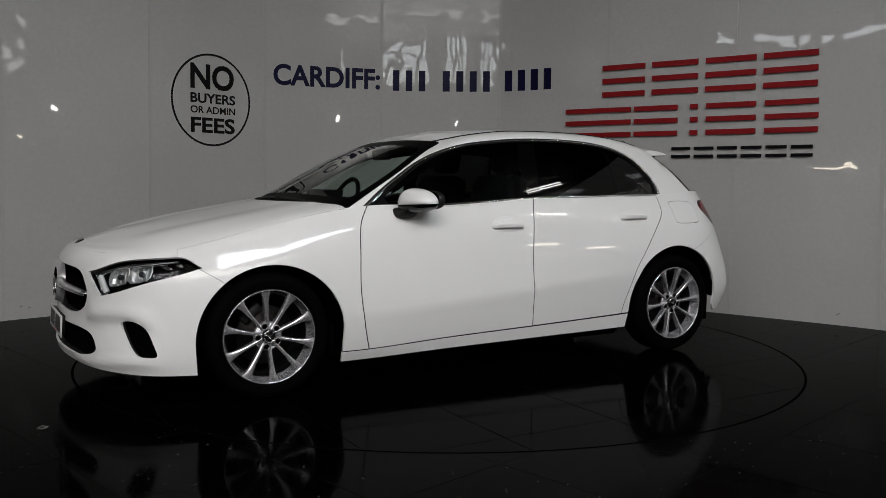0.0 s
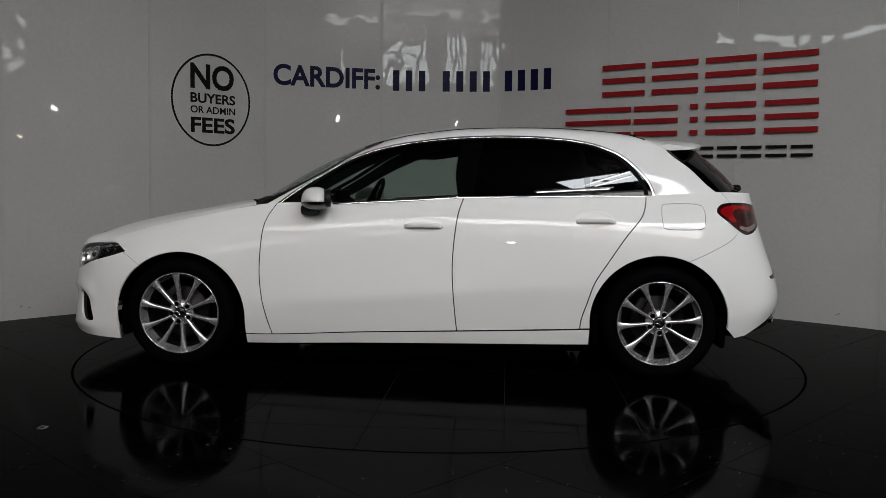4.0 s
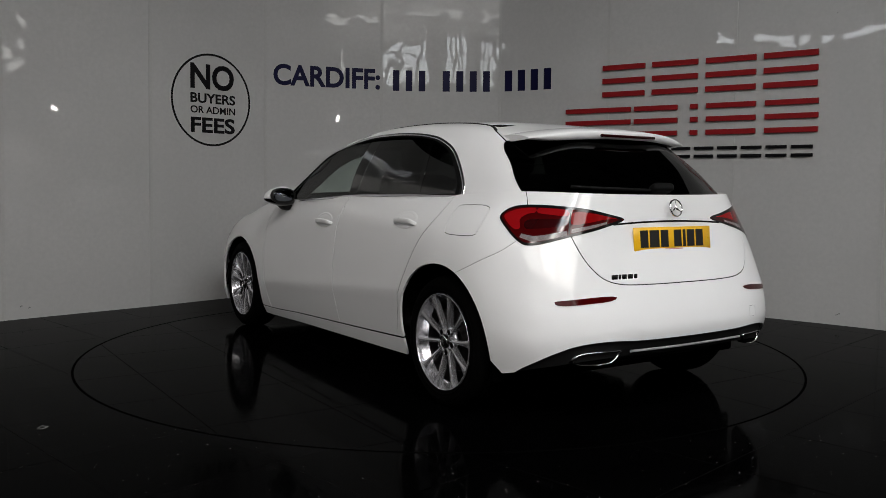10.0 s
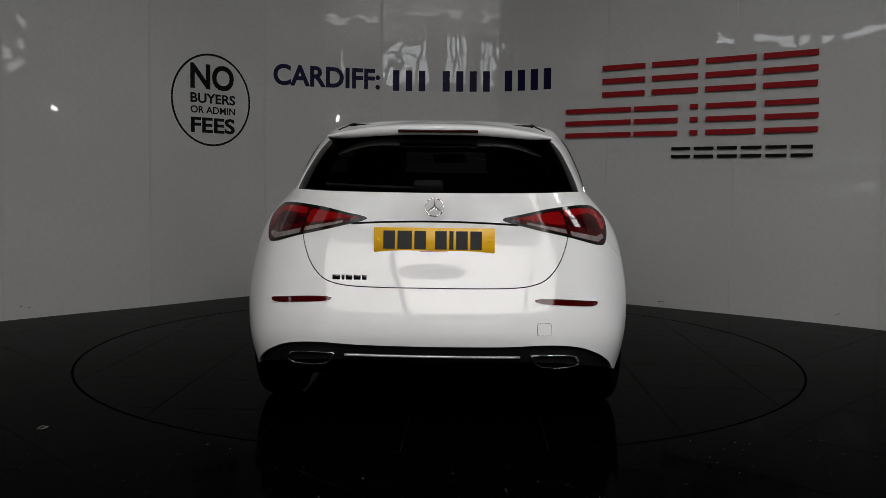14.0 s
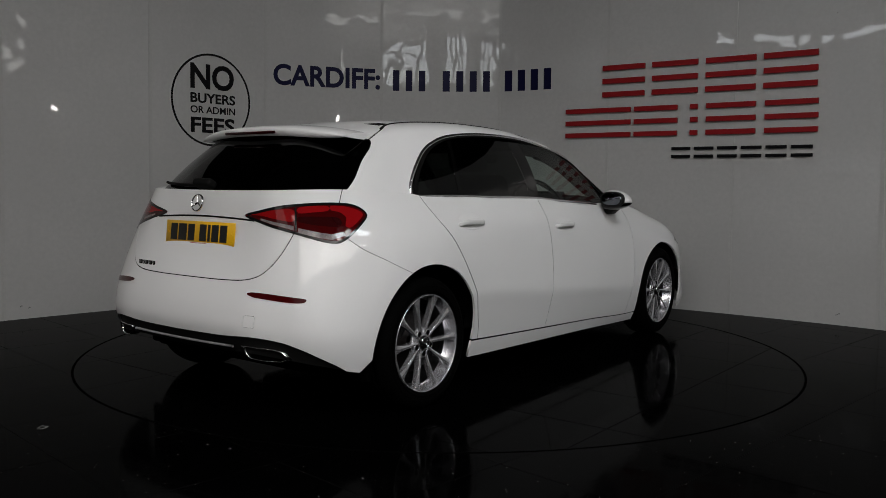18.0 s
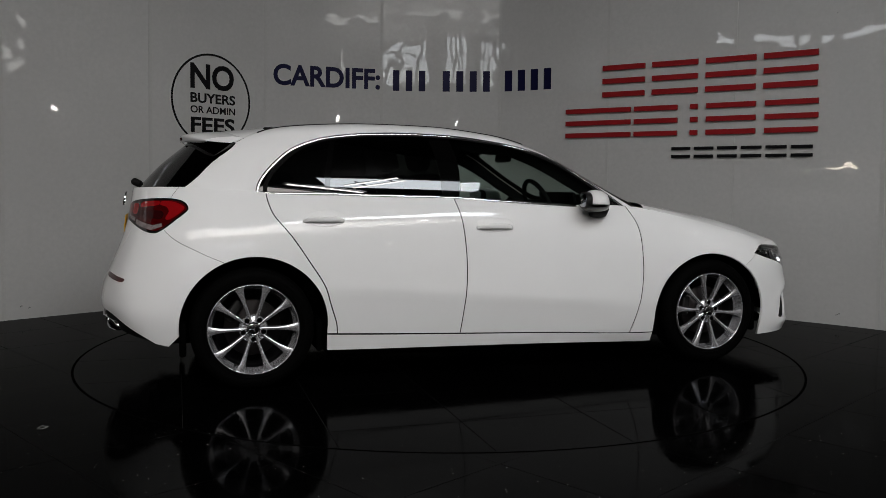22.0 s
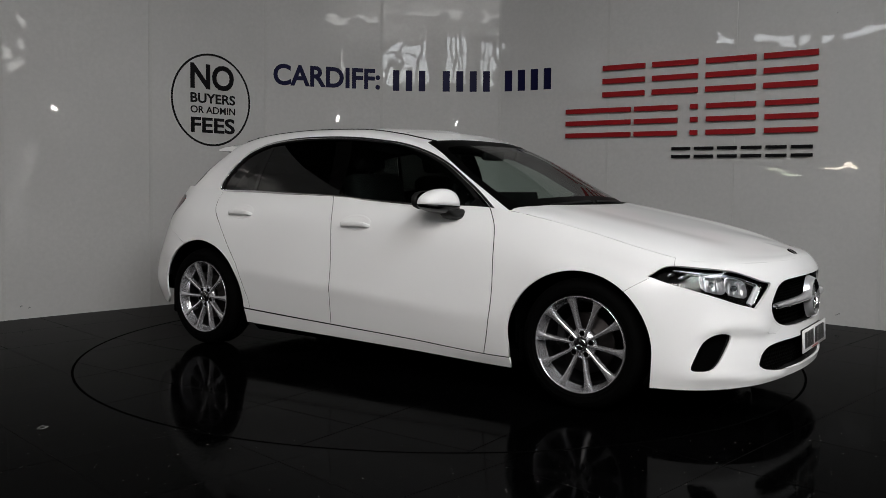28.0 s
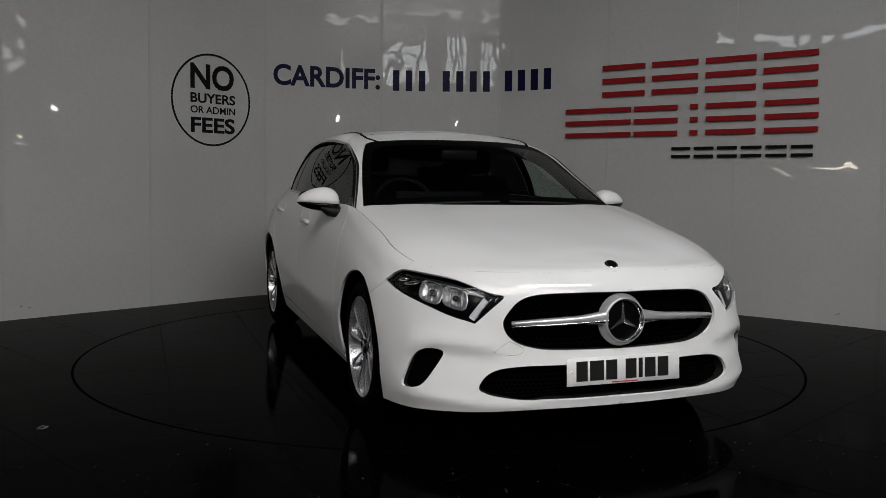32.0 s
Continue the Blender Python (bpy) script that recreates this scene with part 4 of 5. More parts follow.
def build_body():
    L, C, B = LOWER, CABIN, BONNET

    def side(points):
        return L.find(points, [0, 2], (1.0, 4.62))

    def arch(x0, z0, rx, rz, sweep=0.004):
        ring = [(x0 - rx * math.cos(a), z0 + rz * math.sin(a)) for a in np.linspace(-0.1, math.pi + 0.1, 44)]
        q = L.find(ring, [0, 2], (0.86, 4.9))
        q = q[q[:, 1] > 1e-4]
        return np.concatenate([[(q[0][0] + sweep, -0.02)], q, [(q[-1][0] - 0.004, -0.02)]])

    seam = 0.006
    lamp = smooth_line([(1.082, .588), (1.062, .606), (.965, .682), (.82, .703), (.675, .675), (.545, .59), (.492, .562), (.55, .478), (.598, .416), (.612, .400), (.632, .408), (.72, .44), (.88, .522), (1.062, .584)], True)
    grille = np.concatenate([smooth_line([(0.0, .572), (.243, .577), (.361, .571), (.432, .537), (.479, .468), (.502, .407), (.487, .345), (.447, .301), (.369, .273), (.251, .264), (0.0, .26)]), [(-.02, .26), (-.02, .572)]])
    intake = np.concatenate([smooth_line([(0.0, .202), (.251, .204), (.416, .202), (.518, .191), (.573, .164), (.597, .124), (.573, .103), (.526, .085), (.408, .062), (.235, .05), (0.0, .05)]), [(-.02, .05), (-.02, .202)]])
    fog = smooth_line([(.922, .117), (.903, .165), (.860, .226), (.80, .26), (.745, .258), (.734, .238), (.773, .18), (.824, .123), (.88, .110)], True)
    tail = smooth_line([(5.19, .664), (5.085, .684), (4.93, .701), (4.71, .705), (4.56, .69), (4.505, .648), (4.56, .606), (4.635, .568), (4.70, .566), (4.88, .604), (5.06, .636)], True)
    reflector = smooth_line([(4.785, .369), (4.82, .381), (5.055, .386), (5.04, .362), (4.83, .353)], True, 0.01)
    diffuser = np.concatenate([smooth_line([(4.60, -.01), (4.66, .014), (4.74, .040), (4.82, .070), (4.90, .095), (5.02, .101), (5.20, .088), (5.486, .086)]), [(5.50, .086), (5.50, -.02), (4.60, -.02)]])
    flap = smooth_line(side([(-1.37, .865), (-1.37, .955), (-1.40, .978), (-1.57, .977), (-1.605, .945), (-1.60, .87), (-1.575, .842), (-1.40, .841)]), True)
    front_arch, rear_arch = arch(1.352, .315, .378, .360), arch(-1.358, .33, .378, .367, .07)

    def s_xz(points):
        return strip(smooth_line(side(points)), seam)

    seams = [
        strip(np.array([(u, L.V[1]) for u in np.linspace(1.78, 3.79, 80)]), 0.009),
        s_xz([(.805, .965), (.83, .92), (.862, .857), (.88, .732), (.885, .545), (.86, .356), (.825, .222), (.822, .205)]),
        s_xz([(-.275, 1.02), (-.268, 1.0), (-.24, .907), (-.22, .752), (-.213, .596), (-.222, .438), (-.24, .25)]),
        s_xz([(-1.29, 1.05), (-1.285, .99), (-1.275, .95), (-1.25, .896), (-1.17, .798), (-1.08, .665), (-1.01, .556), (-.965, .43), (-.935, .336), (-.928, .275)]),
        strip(smooth_line([(1.05, .60), (1.115, .537), (1.2, .44)]), 0.0022),
        strip(dense([(.94, .68), (.925, .76)]), 0.0015),
        strip(smooth_line([(4.66, .60), (4.62, .57), (4.545, .526), (4.427, .475), (4.28, .40)]), 0.0018),
        strip(smooth_line([(4.882, .615), (4.90, .59), (4.945, .533), (4.992, .489), (5.047, .455), (5.133, .434), (5.274, .427), (5.50, .427)]), 0.0045),
        strip(dense([(4.59, .765), (4.62, .728), (4.645, .69)]), 0.004),
        strip(np.concatenate([flap, flap[:1]]), 0.003),
        strip(np.array([(u, L.V[-1] - .002) for u in np.linspace(.925, 1.84, 60)]), 0.0024),
    ]
    # covers of the towing eyes
    def ringed(points):
        q = dense(points, True, .008)
        return np.concatenate([q, q[:1]])
    seams.append(strip(ringed([(.53, .262), (.515, .274), (.476, .309), (.435, .286), (.416, .272), (.425, .255), (.45, .243), (.52, .25)]), 0.0013))
    seams.append(strip(ringed([(5.056, .252), (5.010, .252), (5.005, .246), (5.005, .173), (5.010, .167), (5.056, .167), (5.061, .173), (5.061, .246)]), 0.002))
    d = np.roll(tail, -1, 0) - np.roll(tail, 1, 0)
    d /= np.linalg.norm(d, axis=1, keepdims=True)
    core = tail + np.stack([-d[:, 1], d[:, 0]], 1) * .009
    if inside(tail, core).mean() < .5:
        core = tail - np.stack([-d[:, 1], d[:, 0]], 1) * .009
    rev = dense([(4.634, .584), (4.70, .577), (4.866, .609), (4.866, .625), (4.70, .596), (4.643, .598)], True, .01)
    rev2 = dense([(4.888, .617), (5.08, .650), (5.08, .657), (4.888, .631)], True, .01)
    split = dense([(4.872, .613), (4.882, .615), (4.882, .692), (4.872, .692)], True, .01)
    tip = smooth_line([(4.530, .648), (4.56, .672), (4.62, .687), (4.69, .692), (4.69, .677), (4.648, .667), (4.620, .645), (4.630, .617), (4.598, .610)], True, .01)
    band = smooth_line([(4.705, .692), (4.78, .695), (4.862, .691), (4.862, .673), (4.78, .674), (4.705, .677)], True, .01)
    smoke = smooth_line([(4.650, .640), (4.70, .655), (4.86, .661), (4.86, .644), (4.70, .621), (4.657, .618)], True, .01)
    inner_red = smooth_line([(4.892, .685), (5.0, .684), (5.10, .673), (5.14, .668), (5.06, .664), (4.892, .646)], True, .01)
    names = dict(headlamp=lamp, grille=grille, intake=intake, fog=fog, tail=tail, tail_core=core, tail_rev=rev, tail_rev2=rev2, tail_tip=tip, tail_band=band, tail_smoke=smoke, tail_inner=inner_red, tail_split=split, reflector=reflector, diffuser=diffuser, arch_f=front_arch, arch_r=rear_arch)
    uv, found, panels = cut_patch(L, names, seams)
    made, flap_tri, cover_tri, bumpers, fills = {}, [], [], {}, {}
    for tri in panels:
        c = L.at(*uv[np.unique(tri)].T).mean(0)
        u0, u1 = uv[np.unique(tri), 0].min(), uv[np.unique(tri), 0].max()
        pts, faces = sheet(L, uv, tri)
        if u0 < 1e-6:
            if c[2] > .66:
                continue
            bumpers["front_bumper"] = tri
        elif u1 > L.U[-1] - 1e-6:
            if c[2] > .62:
                made["tailgate"] = mesh_part("tailgate", *both_halves(pts, faces), CAR_PAINT, car)
            else:
                bumpers["rear_bumper"] = tri
        else:
            if u1 - u0 < 0.17 and c[2] < .62:
                name = "towing_eye_cover"
            elif c[2] < .26:
                name = "sill"
            elif c[0] > .9:
                name = "front_wing"
            elif c[0] > -.2:
                name = "front_door"
            elif c[0] > -.95:
                name = "rear_door"
            elif u1 - u0 < .3:
                name = "fuel_flap"
            else:
                name = "rear_quarter_panel"
            if name == "towing_eye_cover":
                made[name] = mesh_part(name, *mirrored(pts, faces), CAR_PAINT, car)
                cover_tri.append(tri)
            elif name == "fuel_flap":
                made[name] = mesh_part(name, pts, faces, CAR_PAINT, car)
                flap_tri.append(tri)
            elif name == "rear_quarter_panel":
                made[name] = mesh_part(name, pts, faces, CAR_PAINT, car)
                flap_tri.append(tri)
            else:
                made[name] = pair(name, pts, faces, CAR_PAINT, car)
    for tri in connected(found["gap"][0]):
        pts, faces = sheet(L, uv, tri, 0, 0.0025)
        middle = min(abs(p[1]) for p in pts) < 1e-5
        if middle:
            mesh_part("panel_gap", *both_halves(pts, faces), GAP_BLACK, car)
            continue
        u0, v0 = uv[np.unique(tri)].min(0)
        u1, v1 = uv[np.unique(tri)].max(0)
        cover = [q for q in cover_tri if abs(uv[np.unique(q), 0].mean() - (u0 + u1) / 2) < .03 and u1 - u0 < .19]
        if cover:
            # only the right half has these covers
            mesh_part("panel_gap", *mirrored(pts, faces), GAP_BLACK, car)
            fills["front_bumper" if u0 < 2 else "rear_bumper"] = np.concatenate([tri] + cover)
            continue
        mesh_part("panel_gap", pts, faces, GAP_BLACK, car)
        if abs(u0 - flap[:, 0].min()) < .02 and abs(u1 - flap[:, 0].max()) < .02:
            flap_tri.append(tri)
        else:
            mesh_part("panel_gap", *mirrored(pts, faces), GAP_BLACK, car)
    for name, tri in bumpers.items():
        left = sheet(L, uv, np.concatenate([tri, fills[name]]) if name in fills else tri)
        made[name] = mesh_part(name, *welded(left, mirrored(*sheet(L, uv, tri))), CAR_PAINT, car)
    # the right flank has no fuel flap: one whole panel
    mesh_part("rear_quarter_panel", *mirrored(*sheet(L, uv, np.concatenate(flap_tri))), CAR_PAINT, car)
    # lamps: a clear or red lens in the skin with its works behind
    pts, faces = sheet(L, uv, found["headlamp"][0], 0.02, 0.001)
    made["headlamp"] = pair("headlamp", pts, faces, LENS_CLEAR, car, "clear headlamp lens over black and chrome works")
    pts, faces = sheet(L, uv, found["headlamp"][0], 0.0, 0.055)
    pair("headlamp_housing", pts, faces, LAMP_BLACK, car)
    pts, faces = sheet(L, uv, found["tail_core"][0], 0.0, -0.002)
    made["tail"] = pair("tail_lamp", pts, faces, LENS_RED, car, "dark red tail lamp lens")
    for name, key, mat, label in (("lamp_border", "tail", GLOSS_BLACK, "black lamp border"), ("light_band", "tail_band", LENS_RED_BRIGHT, "brighter red light band"), ("light_tip", "tail_tip", LENS_RED_BRIGHT, "brighter red lamp tip"),
                                  ("smoked_panel", "tail_smoke", LENS_SMOKE, "smoked dark red lens area"), ("inner_light", "tail_inner", LENS_RED_MID, "red light on the tailgate side"), ("lamp_split", "tail_split", GLOSS_BLACK, "black joint across the lamp"), ("reversing_light", "tail_rev", LENS_PALE, "pale reversing light strip"), ("lower_light_strip", "tail_rev2", LENS_PALE, "pale light strip")):
        pts, faces = sheet(L, uv, found[key][0], 0.0, -0.002)
        for k, half in enumerate(((pts, faces), mirrored(pts, faces))):
            mesh_part(name, *half, mat, made["tail"][k], label)
    pts, faces = sheet(L, uv, found["reflector"][0], 0.01, -0.003)
    pair("rear_reflector", pts, faces, LENS_RED, car, "narrow red reflector in the bumper")
    pts, faces = sheet(L, uv, found["diffuser"][0], 0.012, 0.012)
    mesh_part("diffuser", *both_halves(pts, faces), MATT_BLACK, car, "matt black lower rear bumper")
    for key, deep in (("grille", .07), ("intake", .05)):
        pts, faces = sheet(L, uv, found[key][0], 0.0, deep)
        mesh_part("grille_backing" if key == "grille" else "intake_backing", *both_halves(pts, faces), PURE_BLACK, car)
    pts, faces = sheet(L, uv, found["fog"][0], 0.0, 0.03)
    pair("side_intake", pts, faces, PURE_BLACK, car, "black side air intake")
    # the returns of the openings
    for key, deep in (("grille", .05), ("intake", .05), ("fog", .035)):
        poly = names[key]
        q = poly[(poly[:, 0] > 1e-4) | (key == "fog")]
        if key == "fog":
            q = np.concatenate([q, q[:1]])
        P, N = L.at(*np.clip(q, 0, None).T), L.normal(*np.clip(q, 0, None).T)
        n = len(P)
        pts = [tuple(a) for a in P - N * .0125] + [tuple(a) for a in P - N * deep]
        faces = [(i, i + 1, n + i + 1, n + i) for i in range(n - 1)]
        pair(key + "_surround", pts, faces, BLACK_PLASTIC, car)

    # bonnet
    uvb, fb, pb = cut_patch(B, {}, [])
    mesh_part("bonnet", *both_halves(*sheet(B, uvb, pb[0], 0.0)), CAR_PAINT, car)

    # cabin
    def glass_side(points):
        return C.find(points, [0, 2], (.3, 2.3))

    top = [(-1.335, 1.018), (-1.318, 1.075), (-1.25, 1.163), (-1.155, 1.244), (-1.05, 1.292), (-.92, 1.325), (-.66, 1.348), (-.34, 1.348), (-.02, 1.322), (.14, 1.297), (.30, 1.254), (.46, 1.183), (.62, 1.085), (.77, .98), (.845, .925)]
    base = [(.845, .925), (.62, .948), (.30, .966), (-.02, .984), (-.27, 1.0), (-.65, 1.008), (-.96, 1.016), (-1.335, 1.018)]
    t_uv, b_uv = smooth_line(glass_side(top)), smooth_line(glass_side(base))
    dlo = np.concatenate([t_uv, b_uv[1:-1]])
    screen = np.concatenate([[(-.02, .566)], smooth_line([(0, .566), (.15, .566), (.32, .566), (.42, .565), (.452, .55), (.468, .52), (.487, .40), (.505, .22), (.522, .06), (.526, -.01)]), [(-.02, -.01)]])
    rear = np.concatenate([smooth_line([(2.27, -.01), (2.258, .03), (2.238, .154), (2.230, .329), (2.226, .44), (2.238, .525), (2.29, .553), (2.40, .558), (2.60, .56), (2.79, .56)]), [(2.79, -.01)]])
    ditch = strip(smooth_line([(.39, .545), (.44, .60), (.53, .68), (.75, .715), (1.2, .72), (1.8, .72), (2.06, .70), (2.19, .62), (2.25, .53), (2.27, .50)]), 0.013)
    clear = np.concatenate([[(-.02, .505)], smooth_line([(0, .505), (.2, .505), (.36, .50), (.41, .485), (.435, .44), (.45, .34), (.465, .2), (.47, .10), (.455, .075), (.42, .07), (0, .07)]), [(-.02, .07)]])
    post_b = np.concatenate([dense(glass_side([(-.235, 1.0), (-.267, 1.346)])), dense(glass_side([(-.386, 1.346), (-.331, 1.006)]))])
    post_c = np.concatenate([dense(glass_side([(-.955, 1.016), (-.905, 1.322)])), dense(glass_side([(-.933, 1.318), (-.983, 1.017)]))])
    uvc, fc, pc = cut_patch(C, dict(glass=dlo, post_b=post_b, post_c=post_c, screen=screen, rear=rear, clear=clear), [ditch])
    for tri in pc:
        pts, faces = sheet(C, uvc, tri)
        if uvc[np.unique(tri), 1].max() > C.V[-1] - 1e-6:
            mesh_part("roof", *both_halves(pts, faces), CAR_PAINT, car)
            pts, faces = sheet(C, uvc, tri, .035, .012)
            mesh_part("roof_lining", *both_halves(pts, faces), TRIM_DARK, car, "dark roof lining")
        else:
            pair("pillar_lining", *sheet(C, uvc, tri, .08, .012), TRIM_DARK, car)
            made["frame"] = pair("side_frame", pts, faces, CAR_PAINT, car)
    pts, faces = sheet(C, uvc, fc["gap"][0], 0, 0.004)
    edge = smooth_line([(.40, .552), (.44, .60), (.53, .68), (.75, .715), (1.2, .72), (1.8, .72), (2.06, .70), (2.16, .65)])
    P, N = C.at(*edge.T), C.normal(*edge.T)
    pair("roof_strip", *ribbon(P, N, .015, .004), MATT_BLACK, car, "black strip along the roof edge")
    pair("roof_moulding", pts, faces, GAP_BLACK, car, "black roof moulding strip")
    pts, faces = sheet(C, uvc, fc["clear"][0], 0.0, 0.003)
    screen_ob = mesh_part("windscreen", *both_halves(pts, faces), GLASS_SCREEN, car, "lightly tinted windscreen")
    pts, faces = sheet(C, uvc, fc["screen"][0], 0.0, 0.003)
    mesh_part("screen_border", *both_halves(pts, faces), SCREEN_BLACK, screen_ob, "black border of the windscreen")
    pts, faces = sheet(C, uvc, fc["rear"][0], 0.0, 0.003)
    mesh_part("rear_window", *both_halves(pts, faces), GLASS_DARK, car, "dark tinted rear window")
    # side windows: front pane, rear pane and fixed quarter pane, between black pillars
    gt = fc["glass"][0]
    cx = C.at(*uvc[np.unique(gt)].T)
    pos = np.zeros((len(uvc), 3))
    pos[np.unique(gt)] = cx
    m = pos[gt].mean(1)

    # the panes follow one even bow, steeper towards the belt
    def terms(x, z):
        x, z = np.asarray(x) + .25, np.asarray(z) - 1.15
        return np.stack([x * 0 + 1, x, x * x, x ** 3, z, x * z, x ** 4], -1)
    BOW = -.36
    fitted = np.linalg.lstsq(terms(cx[:, 0], cx[:, 2]), cx[:, 1] - BOW * (cx[:, 2] - 1.15) ** 2, rcond=None)[0]

    def bow(x, z):
        return terms(x, z) @ fitted + BOW * (z - 1.15) ** 2 + .065 * (x + .25) * (z - 1.15)
    front, quarter = m[:, 0] > -.28, m[:, 0] < -.94
    for name, tri, mat, parent, sink in (("front_side_window", gt[front], GLASS_FRONT, "front_door", .006), ("rear_side_window", gt[~front & ~quarter], GLASS_DARK, "rear_door", .006),
                                         ("quarter_window", gt[quarter], GLASS_DARK, "rear_door", .006), ("b_pillar", fc["post_b"][0], POST_BLACK, "rear_door", .005), ("window_divider", fc["post_c"][0], POST_BLACK, "rear_door", .004)):
        pts, faces = sheet(C, uvc, tri, 0.0, sink)
        pts = [(x, float(bow(x, z)) - sink, z) for x, y, z in pts]
        for k, half in enumerate(((pts, faces), mirrored(pts, faces))):
            mesh_part(name, *half, mat, made[parent][k])
    # bright trim round the side windows
    for uvl, width, shift in ((t_uv, .017, 0), (b_uv, .014, 0)):
        P, N = C.at(*uvl.T), C.normal(*uvl.T)
        pts, faces = ribbon(P, N, width, .006)
        pair("window_trim", pts, faces, CHROME, car, "bright metal window trim")
    # a black seal inside the trim
    inner = t_uv + (np.array([dlo[:, 0].mean(), dlo[:, 1].mean()]) - t_uv) * 0.035
    P, N = C.at(*inner.T), C.normal(*inner.T)
    pair("window_seal", *ribbon(P, N, .022, .002), GAP_BLACK, car)
    return made


parts = build_body()


# ---- parts fixed to the skin ----
def skin_at(patch, q, axes, rng=None):
    uv = patch.find([q], axes, rng)[0]
    return patch.at(*uv)[0], patch.normal(*uv)[0]


def build_wheels():
    wheel = new("wheel")
    wheel.parent = car
    tyre = [(.232, -.02), (.240, -.004), (.262, .004), (.288, 0), (.306, -.014), (.315, -.034), (.318, -.05), (.318, -.072), (.311, -.074), (.311, -.080), (.318, -.082),
            (.318, -.105), (.311, -.107), (.311, -.113), (.318, -.115), (.318, -.150), (.312, -.170), (.29, -.197), (.25, -.20), (.232, -.19)]
    mesh_part("tyre", *lathe(tyre, segments=72), RUBBER, wheel, "black rubber tyre")
    for r in (.250, .276):
        mesh_part("tyre_rib", *lathe([(r - .0015, .0), (r - .001, .0055 if r < .26 else .0045), (r + .001, .0055 if r < .26 else .0045), (r + .0015, .0)], segments=72), RUBBER, wheel)
    rim = [(.2345, -.03), (.2345, -.004), (.2325, -.0005), (.2300, -.0005), (.2285, -.004), (.2275, -.012), (.222, -.030), (.214, -.052), (.208, -.062)]
    mesh_part("rim", *lathe(rim, segments=72), ALLOY, wheel, "silver alloy rim")
    # the barrel's deep part is coloured dark for the shade behind the spokes
    mesh_part("rim_barrel", *lathe([(.208, -.062), (.202, -.075), (.196, -.09), (.194, -.17), (.02, -.175)], segments=48), BARREL_SHADE, wheel, "dark inner rim barrel")
    rings = []
    for r, w, y, d in ((.030, .0085, -.024, .03), (.050, .0085, -.026, .034), (.080, .0078, -.023, .034), (.115, .0082, -.018, .032), (.150, .0098, -.014, .030), (.180, .0128, -.011, .028), (.203, .0175, -.009, .026), (.217, .0225, -.008, .028), (.229, .0285, -.008, .03)):
        rings.append([(-w, y - d, r), (-w, y - .0045, r), (-w * .55, y - .0012, r), (0, y, r), (w * .55, y - .0012, r), (w, y - .0045, r), (w, y - d, r)])
    pts, faces = loft(rings)
    me = bpy.data.meshes.new("spoke")
    me.from_pydata([tuple(map(float, p)) for p in pts], [], faces)
    me.materials.append(ALLOY)
    me.shade_smooth()
    me.set_sharp_from_angle(angle=radians(32))
    for k in range(10):
        s = new("spoke", me)
        s.parent = wheel
        s.matrix_basis = pose(0, 0, 0, 0, 18 + 36 * k, 0)
    mesh_part("hub", *lathe([(.0, -.052), (.072, -.056), (.074, -.046), (.066, -.038), (.046, -.030), (.038, -.028)], segments=40), ALLOY, wheel)
    mesh_part("hub_cap", *lathe([(.0, -.012), (.026, -.013), (.031, -.017), (.0345, -.020), (.035, -.03)], segments=40), GLOSS_BLACK, wheel, "black hub cap with a bright ring")
    mesh_part("hub_ring", *lathe([(.0265, -.014), (.0285, -.0105), (.0305, -.0135)], segments=40), CHROME, wheel)
    for k in range(3):
        pts, faces = loft([[(-.0045, -.0125, .001), (0, -.0085, .001), (.0045, -.0125, .001)], [(-.001, -.0125, .0265), (0, -.011, .0265), (.001, -.0125, .0265)]])
        e = mesh_part("hub_bar", pts, faces, CHROME, wheel)
        e.matrix_basis = pose(0, 0, 0, 0, 120 * k, 0)
    for k in range(5):
        at = pose(.054 * math.sin(radians(72 * k)), 0, .054 * math.cos(radians(72 * k)))
        b = mesh_part("wheel_bolt", *lathe([(.0, -.040), (.0055, -.040), (.0075, -.043), (.0075, -.06)], segments=10), BOLT_STEEL, wheel)
        b.matrix_basis = at
        # flat black disc over each bolt paints the shade of its recess
        q = mesh_part("bolt_shade", *lathe([(.0, -.0262), (.0135, -.0262), (.0140, -.034), (.0145, -.045)], segments=18), PURE_BLACK, wheel)
        q.matrix_basis = at
        e = mesh_part("recess_rim", *lathe([(.0135, -.028), (.0142, -.0255), (.0158, -.0255), (.0168, -.03), (.017, -.045)], segments=18), ALLOY, wheel)
        e.matrix_basis = at
    mesh_part("brake_disc", *lathe([(.06, -.075), (.075, -.075), (.08, -.088), (.145, -.088), (.147, -.092), (.147, -.108), (.08, -.11)], segments=48), BRAKE_STEEL, wheel)
    soft_box("brake_caliper", (.05, .05, .12), pose(.13, -.095, .02), BLACK_PLASTIC, wheel, "", .012)
    v = mesh_part("valve", *lathe([(.0, .0), (.004, .0), (.005, -.03)], segments=8), BLACK_PLASTIC, wheel)
    v.matrix_basis = pose(-.03, -.02, -.205)
    tagged(wheel, kind="", label="ten-spoke silver alloy wheel with a black tyre")
    spots = [(1.3645, .872, 0, -48.8), (-1.3645, .872, 0, -30.5), (1.3645, -.872, 180, -5.3), (-1.3645, -.872, 180, -35.2)]
    for i, (x, y, a, spin) in enumerate(spots):
        m = pose(x, y, .318, 0, 0, a) @ pose(0, 0, 0, 0, spin, 0)
        if i == 0:
            wheel.matrix_basis = m
        else:
            copy_thing(wheel, m)
